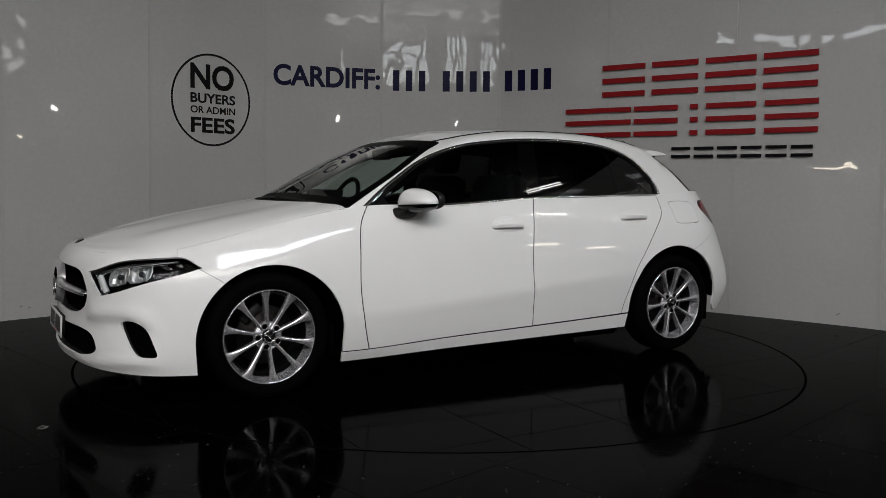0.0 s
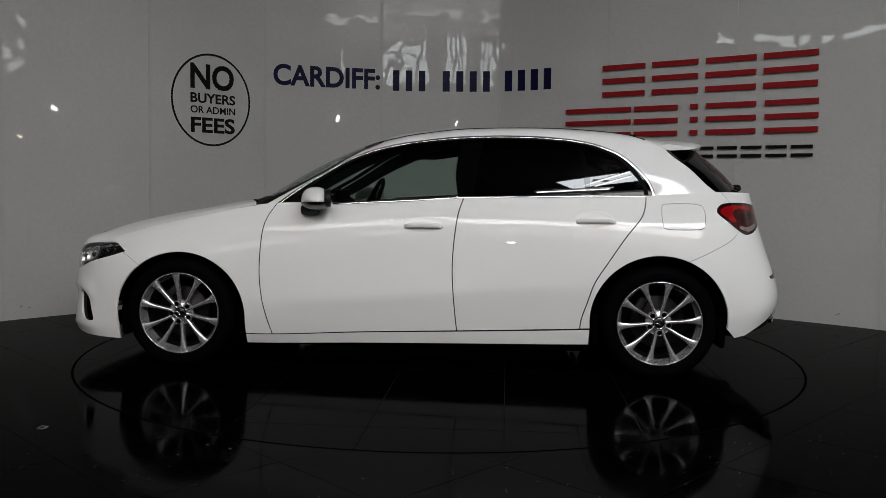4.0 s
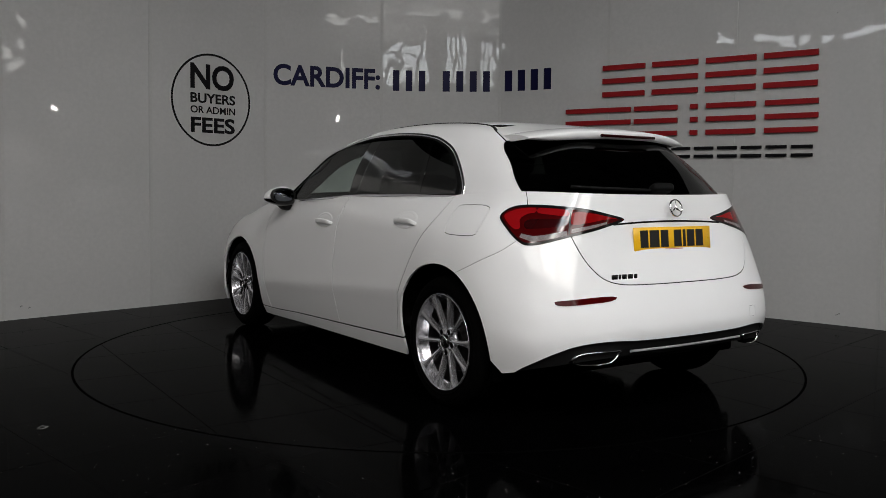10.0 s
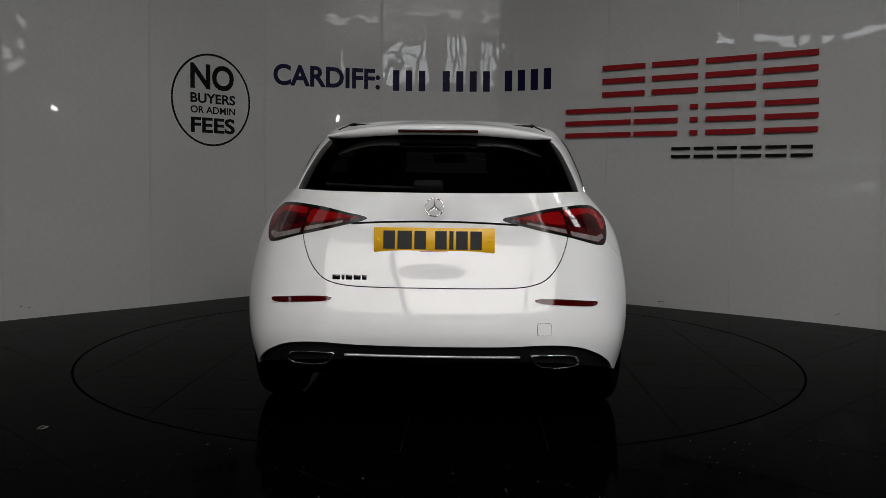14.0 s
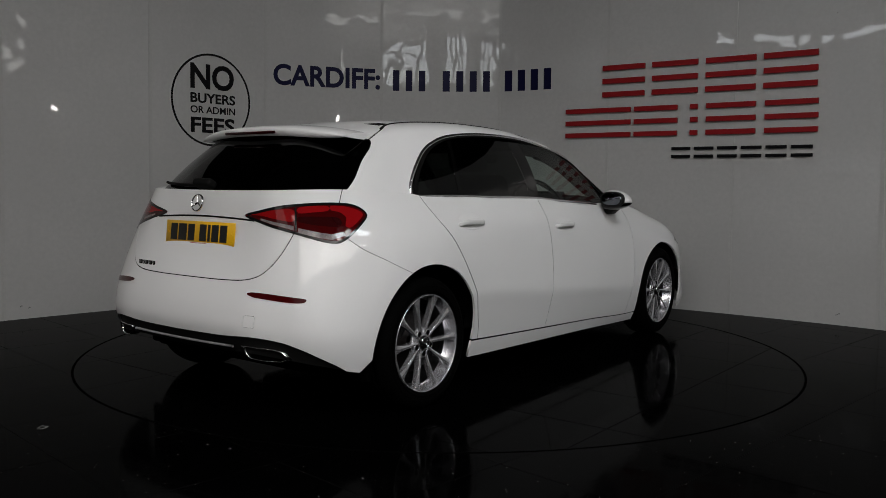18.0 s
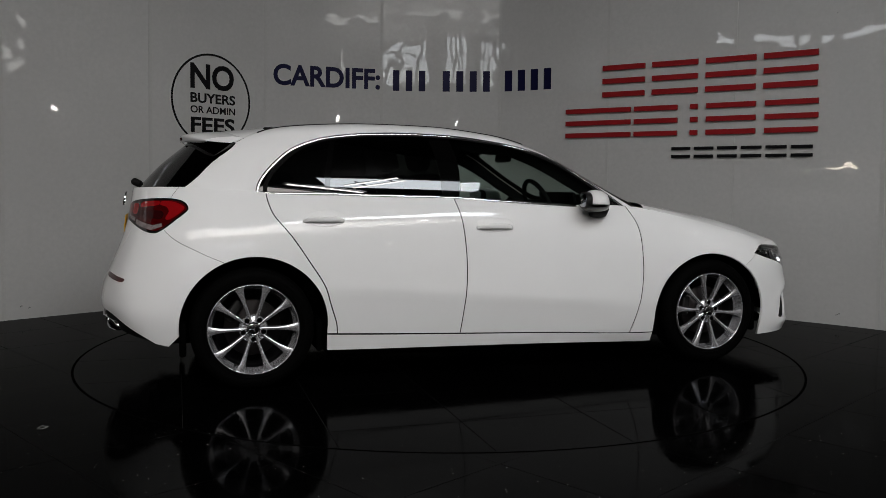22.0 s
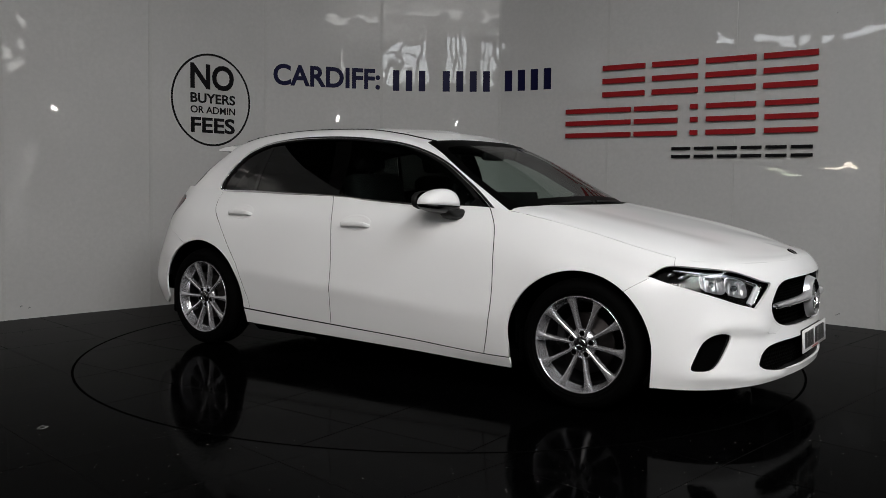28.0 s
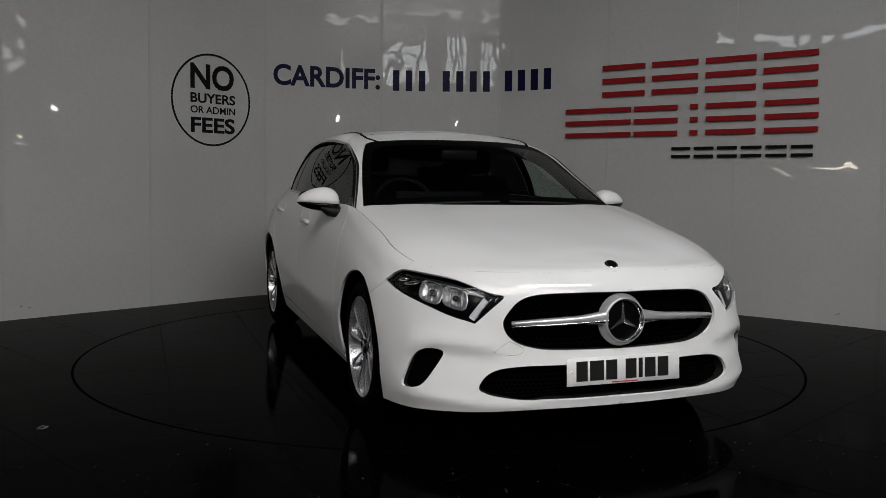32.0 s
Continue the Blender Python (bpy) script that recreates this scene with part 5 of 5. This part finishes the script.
    # dark arch liners, near-black to hold the shade under the arches
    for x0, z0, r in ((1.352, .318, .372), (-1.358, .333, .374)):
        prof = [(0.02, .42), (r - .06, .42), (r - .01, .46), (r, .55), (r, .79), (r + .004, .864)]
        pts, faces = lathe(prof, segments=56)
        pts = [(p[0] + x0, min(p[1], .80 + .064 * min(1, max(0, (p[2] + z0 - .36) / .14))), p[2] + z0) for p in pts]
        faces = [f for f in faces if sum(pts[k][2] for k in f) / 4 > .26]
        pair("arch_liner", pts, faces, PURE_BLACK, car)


def build_outside():
    # door handles, each a bar over a shallow scoop
    for name, x, z in (("front_door", -.045, .850), ("rear_door", -1.0, .888)):
        rings = []
        for t in np.linspace(-1, 1, 15):
            xx = x + .112 * t
            P, N = skin_at(LOWER, (xx, z - .009 - .006 * abs(t) ** 3), [0, 2], (1.2, 4.6))
            lift = .027 * (1 - abs(t) ** 6) - .006 * abs(t) ** 6
            hh, dd = .0150 * (1 - .45 * abs(t) ** 4), .009 * (1 - .5 * abs(t) ** 6)
            if t < -.35:
                lift = .027 * (1 - abs(t) ** 8)
            up = np.array([0, 0, 1.0])
            rings.append(oval(P + N * (lift - .006), N, up, dd, hh, 14, 2.6))
        pts, faces = loft(rings)
        for k, half in enumerate(((pts, faces), mirrored(pts, faces))):
            mesh_part("door_handle", *half, CAR_PAINT, parts[name][k])
        # scoop rim behind the bar
        ring_in, ring_out, ring_mid = [], [], []
        for a in np.linspace(0, 2 * math.pi, 32, endpoint=False):
            for rr, lst, off in ((1.0, ring_out, -.0004), (.92, ring_mid, .0022), (.75, ring_in, .0003)):
                P, N = skin_at(LOWER, (x + .004 + .112 * rr * math.cos(a), z + .002 + .046 * rr * math.sin(a)), [0, 2], (1.2, 4.6))
                lst.append(P + N * off)
        pts, faces = loft([ring_out, ring_mid, ring_in], False)
        for k, half in enumerate(((pts, faces), mirrored(pts, faces))):
            mesh_part("handle_scoop", *half, CAR_PAINT, parts[name][k])
    # mirrors: white cap above, black foot and lower shell, glass to the rear
    def half_shell(sign, height, rear):
        rings = []
        for t in np.linspace(-.985, .985, 21):
            k = (1 - abs(t) ** (3.4 if t < 0 else 2.2)) ** (1 / 2.2)
            y = .905 + .112 * t
            out = max(0.0, (t + .35) / 1.35)
            cx, cz = .556 - .22 * (y - .905), .966 + .05 * (y - .905)
            ring = []
            for a in np.linspace(0, math.pi, 15):
                x = cx + .085 * k * (1 - .2 * out) * math.copysign(abs(math.cos(a)) ** .8, math.cos(a))
                ring.append((max(x, rear - .22 * (y - .905)), y, cz + sign * (.001 + height * (1 - .38 * out ** 1.3) * k * math.sin(a) ** .85)))
            rings.append(ring)
        return loft(rings)
    cap, low = half_shell(1, .088, .502), half_shell(-1, .046, .478)
    foot = loft([oval((.612, .78, .925), (1, 0, 0), (0, 0, 1), .062, .024, 16, 3), oval((.606, .82, .918), (1, 0, 0), (0, 0, 1), .056, .030, 16, 3), oval((.600, .86, .922), (1, 0, 0), (0, 0, 1), .050, .028, 16, 3), oval((.596, .905, .942), (1, 0, 0), (0, 0, 1), .042, .010, 16, 3)])
    glass_r = loft([oval((.4725, .905, .992), (-.22, 1, 0), (0, 0, 1), .080, .042, 24, 2.6), oval((.4665, .905, .992), (-.22, 1, 0), (0, 0, 1), .072, .037, 24, 2.6)])
    for k in (0, 1):
        flip = (lambda p, f: (p, f)) if k == 0 else mirrored
        shell = mesh_part("door_mirror", *flip(*cap), CAR_PAINT, parts["front_door"][k], "white door mirror cap")
        mesh_part("mirror_shell", *flip(*low), POST_BLACK, parts["front_door"][k], "black lower mirror shell")
        mesh_part("mirror_foot", *flip(*foot), BLACK_PLASTIC, parts["front_door"][k])
        mesh_part("mirror_rim", *flip(*loft([oval((x, .905, .990), (-.22, 1, 0), (0, 0, 1), .092 * q, .050 * q, 28, 2.4) for x, q in ((.506, .96), (.498, 1.0), (.476, 1.0), (.470, .96), (.472, .66))], False)), BLACK_PLASTIC, parts["front_door"][k], "black rim round the mirror glass")
        mesh_part("mirror_glass", *flip(*glass_r), MIRROR, parts["front_door"][k])
    # black corner trim in front of the front window
    P = [skin_at(CABIN, q, [0, 2], (.3, 1.4)) for q in ((.80, .945), (.70, 1.005), (.66, .955))]
    tri = [tuple(p + n * .003) for p, n in P]
    pair("mirror_corner_trim", tri + [tuple(p - n * .004) for p, n in P], [(0, 1, 2), (5, 4, 3)], GLOSS_BLACK, car, "", False)

    # grille: honeycomb mesh, silver louvre, round emblem
    def comb(name, u_max, v_lo, v_hi, deep, cell):
        pts, faces = [], []
        row = 0
        for v in np.arange(v_lo, v_hi, cell * .86):
            for u in np.arange(0.0 if row % 2 else cell / 2, u_max, cell):
                base = len(pts)
                for rr, dd in ((.50, deep), (.40, deep - .006)):
                    for k in range(6):
                        a = math.pi / 6 + k * math.pi / 3
                        q = (max(0.0, u + rr * cell * 1.1 * math.cos(a)), v + rr * cell * 1.1 * math.sin(a))
                        pts.append((q, dd))
                for k in range(6):
                    faces.append((base + k, base + (k + 1) % 6, base + 6 + (k + 1) % 6, base + 6 + k))
            row += 1
        uvq = np.array([p[0] for p in pts])
        P, N = LOWER.at(*uvq.T), LOWER.normal(*uvq.T)
        P = P - N * np.array([p[1] for p in pts])[:, None]
        pair(name, [tuple(p) for p in P], faces, MESH_BLACK, car, "black honeycomb mesh", False)

    comb("grille_mesh", .47, .275, .56, .05, .024)
    comb("intake_mesh", .56, .065, .195, .04, .022)
    us = np.linspace(.075, .468, 16)
    line = np.stack([us, .413 - .012 * (us / .47) ** 2], 1)
    P, N = LOWER.at(*line.T), LOWER.normal(*line.T)
    wid = .066 - .036 * np.minimum(1, (us - .075) / .12) ** .7 - .017 * ((us - .075) / .39) ** 3
    bar = ribbon(P - N * .012, N, wid, .022)
    pair("grille_louvre", *bar, SILVER, car, "silver grille louvre")
    bar = ribbon(P + N * .005 + np.array([0, 0, -.012]), N, wid * .24, .006)
    pair("louvre_strip", *bar, CHROME, car, "bright strip on the louvre")
    zc, xc = .538, 2.222
    face = pose(xc, 0, zc, 0, -4, 0)
    def turned(prof, seg=56):
        p, f = lathe(prof, segments=seg)
        m = face @ pose(0, 0, 0, 0, 0, -90)
        return [tuple(m @ Vector(q)) for q in p], f
    mesh_part("emblem_ring", *turned([(.080, -.012), (.079, .008), (.084, .015), (.091, .012), (.098, -.004), (.107, -.022)]), SILVER, car, "bright round emblem in the grille")
    mesh_part("emblem_disc", *turned([(.0, .0), (.05, -.001), (.081, -.006)]), SCREEN_BLACK, car, "black disc of the emblem")
    mesh_part("emblem_edge", *turned([(.0745, -.004), (.076, .006), (.080, .0095), (.084, .0155)]), CHROME, car, "thin chrome edge of the emblem")
    for k in range(3):
        pts, faces = loft([[(-.0115, -.001, .002), (0, .011, .002), (.0115, -.001, .002)], [(-.0022, -.001, .080), (0, .006, .081), (.0022, -.001, .080)]])
        m = face @ pose(0, 0, 0, 0, 0, -90) @ pose(0, 0, 0, 0, 120 * k, 0)
        mesh_part("emblem_bar", [tuple(m @ Vector(q)) for q in pts], faces, CHROME, car, "", False)
    # small badge on the bonnet
    bp = pose(2.118, 0, .7525, 0, 32, 0)
    p, f = lathe([(.0, .003), (.022, .003), (.027, .001), (.029, -.004)], segments=28)
    m = bp @ pose(0, 0, 0, 90, 0, 0)
    mesh_part("bonnet_badge", [tuple(m @ Vector(q)) for q in p], f, GLOSS_BLACK, car, "small dark bonnet badge")
    p, f = lathe([(.020, .0035), (.023, .0055), (.026, .003)], segments=28)
    mesh_part("badge_ring", [tuple(m @ Vector(q)) for q in p], f, CHROME, car)

    # number plates with plain bars for their characters
    def plate(name, m, colour, label):
        pl = soft_box(name, (.004, .520, .111), m, colour, car, label, .0018, 1)
        y = .205
        for w in (.05, .05, .018, .05, -.028, .05, .062, .05):
            if w < 0:
                y += w
                continue
            soft_box("plate_bar", (.003, w, .079), m @ pose(.0022, y - w / 2, .002), PLATE_BLACK, pl, "", 0, 1, False)
            y -= w + .011
        soft_box("plate_bar", (.0024, .12, .004), m @ pose(.0022, 0, -.048), PLATE_RED, pl, "", 0, 1, False)
        for s in (1, -1):
            soft_box("plate_screw", (.004, .012, .012), m @ pose(.003, .24 * s, 0), colour, pl, "", .002, 1)
    plate("front_number_plate", pose(2.238, 0, .341, 0, -3, 0), PLATE_WHITE, "white number plate with black bars")
    plate("rear_number_plate", pose(-2.012, 0, .832, 0, -6, 180), PLATE_YELLOW, "yellow number plate with black bars")
    soft_box("plate_holder", (.02, .40, .10), pose(2.225, 0, .341, 0, -3, 0), BLACK_PLASTIC, car, "", .004)

    # tail: black strip painted as the ledge's shade over the plate, emblem, badge bars
    ys = np.linspace(-.36, .36, 25)
    pts = []
    P = []
    N = []
    for y in ys:
        p, n = skin_at(LOWER, (abs(y), .913 - .012 * (y / .36) ** 2), [1, 2], (4.8, 5.492))
        P.append((p[0], y, p[2]))
        N.append((n[0], n[1] * np.sign(y) if abs(y) > 1e-6 else 0, n[2]))
    P, N = np.array(P), np.array(N)
    mesh_part("ledge_shade_strip", *ribbon(P, N, .008, .0025), GAP_BLACK, car)
    m = pose(-2.022, 0, .975, 0, 0, 0) @ pose(0, 0, 0, 0, 12, 0) @ pose(0, 0, 0, 0, 0, 90)
    p, f = lathe([(.036, .0), (.037, .005), (.040, .006), (.042, .002), (.042, -.004)], segments=40)
    mesh_part("tail_emblem", [tuple(m @ Vector(q)) for q in p], f, CHROME, car, "bright round emblem on the tailgate")
    for k in range(3):
        pts, faces = loft([[(-.006, .0, .001), (0, .007, .001), (.006, .0, .001)], [(-.0012, .001, .036), (0, .004, .037), (.0012, .001, .036)]])
        mm = m @ pose(0, 0, 0, 0, 120 * k, 0)
        mesh_part("tail_emblem_bar", [tuple(mm @ Vector(q)) for q in pts], faces, CHROME, car, "", False)
    y = .432
    for w in (.034, .012, .028, .030, .020):
        p, n = skin_at(LOWER, (y - w / 2, .674), [1, 2], (4.6, 5.492))
        a = math.degrees(math.atan2(n[1], n[0]))
        soft_box("model_badge_bar", (.004, w, .022), pose(p[0], p[1], p[2], 0, 0, a) @ pose(.002, 0, 0), CHROME_DARK, car, "", .001, 1)
        y -= w + .006

    # spoiler over the rear window with its brake light
    rings, under = [], []
    for y in np.linspace(-.534, .534, 33):
        k = abs(y) / .534
        lip = 1 - k ** 6
        tx, tz = -1.714 + .125 * k ** 2.4, 1.342 - .043 * k ** 2.6
        fx = -1.42 + .05 * k
        fz = 1.368 - .052 * k ** 2
        rings.append([(fx, y, fz - .002), (fx * .66 + tx * .34, y, fz * .55 + tz * .45 + .012), (fx * .3 + tx * .7, y, fz * .25 + tz * .75 + .010), (tx + .010, y, tz + .002), (tx + .002, y, tz - .004), (tx + .002, y, tz - .004 - .010 * lip), (tx + .012, y, tz - .006 - .030 * lip), (tx + .030, y, tz - .008 - .032 * lip)])
        under.append([(tx + .016, y, tz - .006 - .024 * lip), (tx + .026, y, tz - .0085 - .032 * lip), (tx + .09, y, tz - .012 - .038 * lip), (tx + .15, y, tz - .014 - .044 * lip), (fx, y, fz - .012 - .023 * lip)])

    def strip_of(rows):
        m = len(rows[0])
        return [p for r in rows for p in r], [(i * m + k, i * m + k + 1, (i + 1) * m + k + 1, (i + 1) * m + k) for i in range(len(rows) - 1) for k in range(m - 1)]
    for row, low in ((rings[0], under[0]), (rings[-1], under[-1])):
        row += [low[2], low[3], low[4]]
    ends = [rings[0], rings[-1]]
    rings = [r[:8] for r in rings]
    pts, faces = strip_of(rings)
    for r in ends:
        faces.append(tuple(range(len(pts), len(pts) + len(r))))
        pts += r
    spoiler = mesh_part("roof_spoiler", pts, faces, CAR_PAINT, car, "white roof spoiler")
    mesh_part("spoiler_underside", *strip_of(under), POST_BLACK, spoiler, "black underside of the spoiler")
    soft_box("brake_light", (.012, .37, .013), pose(-1.7075, 0, 1.318, 0, -18, 0), LENS_SMOKE, spoiler, "narrow dark red high brake light", .003)
    # the rear wiper lies low across the foot of the rear window
    soft_box("rear_wiper_hub", (.060, .13, .042), pose(-1.958, .03, 1.066, 0, 28, 0), MATT_BLACK, car, "", .018, 3)
    uvw = np.stack([np.linspace(2.765, 2.42, 20), np.linspace(.030, .052, 20)], 1)
    P, N = CABIN.at(*uvw.T), CABIN.normal(*uvw.T)
    mesh_part("rear_wiper", *ribbon(P + N * .010, N, .012, .008), MATT_BLACK, car)
    # front wipers along the foot of the windscreen
    for a, b in ((.02, .40), (-.02, -.34)):
        uvw = np.stack([np.abs(np.linspace(a, b, 18)), np.linspace(.020, .016, 18)], 1)
        P, N = CABIN.at(*uvw.T), CABIN.normal(*uvw.T)
        if b < 0:
            P, N = P * [1, -1, 1], N * [1, -1, 1]
        mesh_part("front_wiper", *ribbon(P + N * .004, N, .016, .008), BLACK_PLASTIC, car)

    # exhaust surrounds and the bright strip between them
    def pipe(scale, xo):
        ring = [(.632, .312), (.612, .345), (.575, .354), (.48, .357), (.425, .358), (.418, .350), (.435, .322), (.46, .306), (.52, .300), (.60, .300)]
        c = np.mean(ring, 0)
        out = []
        for y, z in ring:
            q = c + (np.array((y, z)) - c) * scale
            out.append((skin_at(LOWER, (min(q[0], .66), q[1]), [1, 2], (4.6, 5.492))[0][0] + xo + .016, q[0], q[1]))
        return out
    pts, faces = loft([pipe(1.07, .03), pipe(1.06, -.012), pipe(1.0, -.018), pipe(.945, -.012), pipe(.93, .0)], False)
    pair("exhaust_trim", pts, faces, CHROME, car, "bright exhaust surround")
    pts, faces = loft([pipe(.94, -.004), pipe(.5, .01)], False)
    pair("exhaust_hollow", pts + [tuple(p) for p in pipe(.5, .01)], faces + [tuple(range(len(pts), len(pts) + 10))], PURE_BLACK, car)
    ys = np.linspace(-.37, .37, 21)
    P = []
    for y in ys:
        p, n = skin_at(LOWER, (abs(y), .352), [1, 2], (4.7, 5.492))
        P.append((p[0] - .004, y, p[2]))
    mesh_part("diffuser_strip", *ribbon(P, [(-1, 0, 0)] * len(P), .010, .006), SILVER, car, "bright strip on the diffuser")

    # headlamp works
    for side_k in (0, 1):
        fl = (lambda p, f: (p, f)) if side_k == 0 else mirrored
        lamp = parts["headlamp"][side_k]
        def on(q, depth):
            q = np.array(q, float)
            P, N = LOWER.at(*q.T), LOWER.normal(*q.T)
            return P - N * depth, N
        # upright daytime light at the inner end, and a long light guide under the upper edge
        P, N = on(smooth_line([(.562, .545), (.592, .490), (.628, .425)]), .026)
        mesh_part("daytime_light", *fl(*ribbon(P, N, .026, .014)), LAMP_WHITE, lamp, "pale daytime running light")
        P, N = on(smooth_line([(.545, .548), (.578, .488), (.606, .428)]), .022)
        mesh_part("light_edge", *fl(*ribbon(P, N, .005, .010)), CHROME, lamp)
        P, N = on(smooth_line([(.565, .562), (.66, .622), (.76, .660), (.86, .676), (.95, .668)]), .024)
        mesh_part("light_guide", *fl(*ribbon(P, N, np.interp(np.linspace(0, 1, len(P)), (0, .5, 1), (.014, .022, .008)), .008)), LAMP_METAL, lamp, "grey light guide under the lamp's upper edge")
        P, N = on(smooth_line([(.60, .572), (.68, .618), (.78, .648), (.90, .655)]), .020)
        mesh_part("lamp_brow", *fl(*ribbon(P, N, .004, .005)), CHROME, lamp)
        # wide faceted reflector with two chambers
        for u, v, r in ((.690, .552, .044), (.790, .590, .046)):
            P, N = on([(u, v)], .046)
            n = N[0]
            t = np.cross((0, 0, 1.0), n)
            t /= np.linalg.norm(t)
            b = np.cross(n, t)
            rr = [oval(P[0] + n * h, t * .97 + b * .22, b, r * 1.32 * q, r * q, 12, 3.2) for h, q in ((.030, 1.0), (.031, .95), (.016, .80), (.004, .55), (.0, .12))]
            mesh_part("lamp_reflector", *fl(*loft(rr, False)), LAMP_SILVER, lamp, "", False)
            for k in (-.55, 0, .55):
                c0 = P[0] + n * .012 + t * r * k
                rr = [oval(c0 + b * q * r * .75, t, n, .004, .010 * (1 - .5 * q * q), 8) for q in (-.9, -.3, .3, .9)]
                mesh_part("reflector_rib", *fl(*loft(rr)), LAMP_SILVER, lamp)
            rr = [oval(P[0] + n * h, t, b, r * .34 * q, r * .34 * q, 16) for h, q in ((.01, 1.0), (.026, .85), (.034, .45), (.036, .05))]
            mesh_part("lamp_projector", *fl(*loft(rr)), LAMP_GLASS, lamp)
        for u, v, w in ((.905, .632, .034), (.965, .636, .022)):
            P, N = on([(u, v)], .030)
            mesh_part("indicator", *fl(*loft([oval(P[0] + N[0] * h, (.6, -.8, .1), (0, 0, 1), w * q, .009 * q, 16) for h, q in ((0, 1), (.01, .9), (.012, .3))])), CHROME, lamp)


def build_inside():
    def seat(x, y, wide):
        for name, size, m, bev in (("seat_cushion", (.50, wide, .16), pose(x + .18, y, .52, 0, -8, 0), .05), ("seat_back", (.15, wide, .60), pose(x - .14, y, .84, 0, 0, 0) @ pose(0, 0, 0, 0, -16, 0), .055)):
            soft_box(name, size, m, SEAT_DARK, car, "", bev, 3)
    for s in (1, -1):
        seat(-.12, .37 * s, .48)
        soft_box("headrest", (.10, .25, .17), pose(-.365, .37 * s, 1.235, 0, -14, 0), SEAT_DARK, car, "", .04, 3)
        soft_box("headrest", (.08, .24, .13), pose(-1.235, .37 * s, 1.15, 0, -16, 0), SEAT_DARK, car, "", .035, 3)
    seat(-.98, 0, 1.20)
    soft_box("dashboard", (.42, 1.36, .22), pose(.80, 0, .845, 0, 8, 0), TRIM_DARK, car, "dark dashboard", .06, 3)
    soft_box("display_screen", (.02, .52, .10), pose(.63, -.22, .985, 0, -12, 0), TRIM_DARK, car, "", .008)
    ring = []
    for k in range(36):
        a = 2 * math.pi * k / 36
        c = np.array((0, .182 * math.cos(a), .182 * math.sin(a)))
        e = c / np.linalg.norm(c)
        ring.append(oval(c, e, (1, 0, 0), .015, .015, 8))
    pts, faces = loft(ring + ring[:1], False)
    m = pose(.44, -.37, .935, 0, -24, 0)
    mesh_part("steering_wheel", [tuple(m @ Vector(p)) for p in pts], faces, TRIM_DARK, car, "black steering wheel")
    soft_box("steering_hub", (.06, .14, .12), m @ pose(.01, 0, -.01), TRIM_DARK, car, "", .025, 2)
    soft_box("steering_spoke", (.02, .34, .035), m, TRIM_DARK, car, "", .008, 1)
    soft_box("rear_view_mirror", (.04, .23, .065), pose(.335, 0, 1.255, 0, 10, 0), BLACK_PLASTIC, car, "", .018, 2)
    # dark tub, floor pan and engine bay close the body from within, coloured as shade
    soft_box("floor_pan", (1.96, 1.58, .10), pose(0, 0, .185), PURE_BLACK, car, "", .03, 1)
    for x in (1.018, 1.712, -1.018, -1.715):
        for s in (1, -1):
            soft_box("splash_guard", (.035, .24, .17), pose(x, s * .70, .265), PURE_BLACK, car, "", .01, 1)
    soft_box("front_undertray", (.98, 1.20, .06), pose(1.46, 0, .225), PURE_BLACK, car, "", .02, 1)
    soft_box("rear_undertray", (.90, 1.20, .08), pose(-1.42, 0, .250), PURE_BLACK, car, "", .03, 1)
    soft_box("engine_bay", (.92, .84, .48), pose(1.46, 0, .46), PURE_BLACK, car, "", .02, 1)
    soft_box("luggage_floor", (.72, .84, .50), pose(-1.56, 0, .50), TRIM_DARK, car, "", .02, 1)
    soft_box("parcel_shelf", (.44, 1.12, .02), pose(-1.56, 0, .985), TRIM_DARK, car, "", .006, 1)
    for s in (1, -1):
        soft_box("door_lining", (1.86, .05, .62), pose(-.03, s * .775, .63), TRIM_DARK, car, "", .02, 1)
        soft_box("rear_lining", (.70, .04, .14), pose(-1.38, s * .655, .935), TRIM_DARK, car, "", .02, 1)
    soft_box("headlining", (1.30, .94, .015), pose(-.62, 0, 1.372), TRIM_DARK, car, "", .005, 1)


build_wheels()
build_outside()
build_inside()


TURN = [(0, 210.22), (4, 175.53), (8, 140.76), (12, 105.66), (16, 70.31), (20, 34.84), (24, -0.19), (28, -35.15), (32, -70.36)]


def motions():
    walk(car, [(t, pose(0, 0, 0, 0, 0, a) @ pose(0.082, -0.038, 0)) for t, a in TURN])
    walk(turntable, [(t, pose(0, 0, 0, 0, 0, a)) for t, a in TURN])


motions()
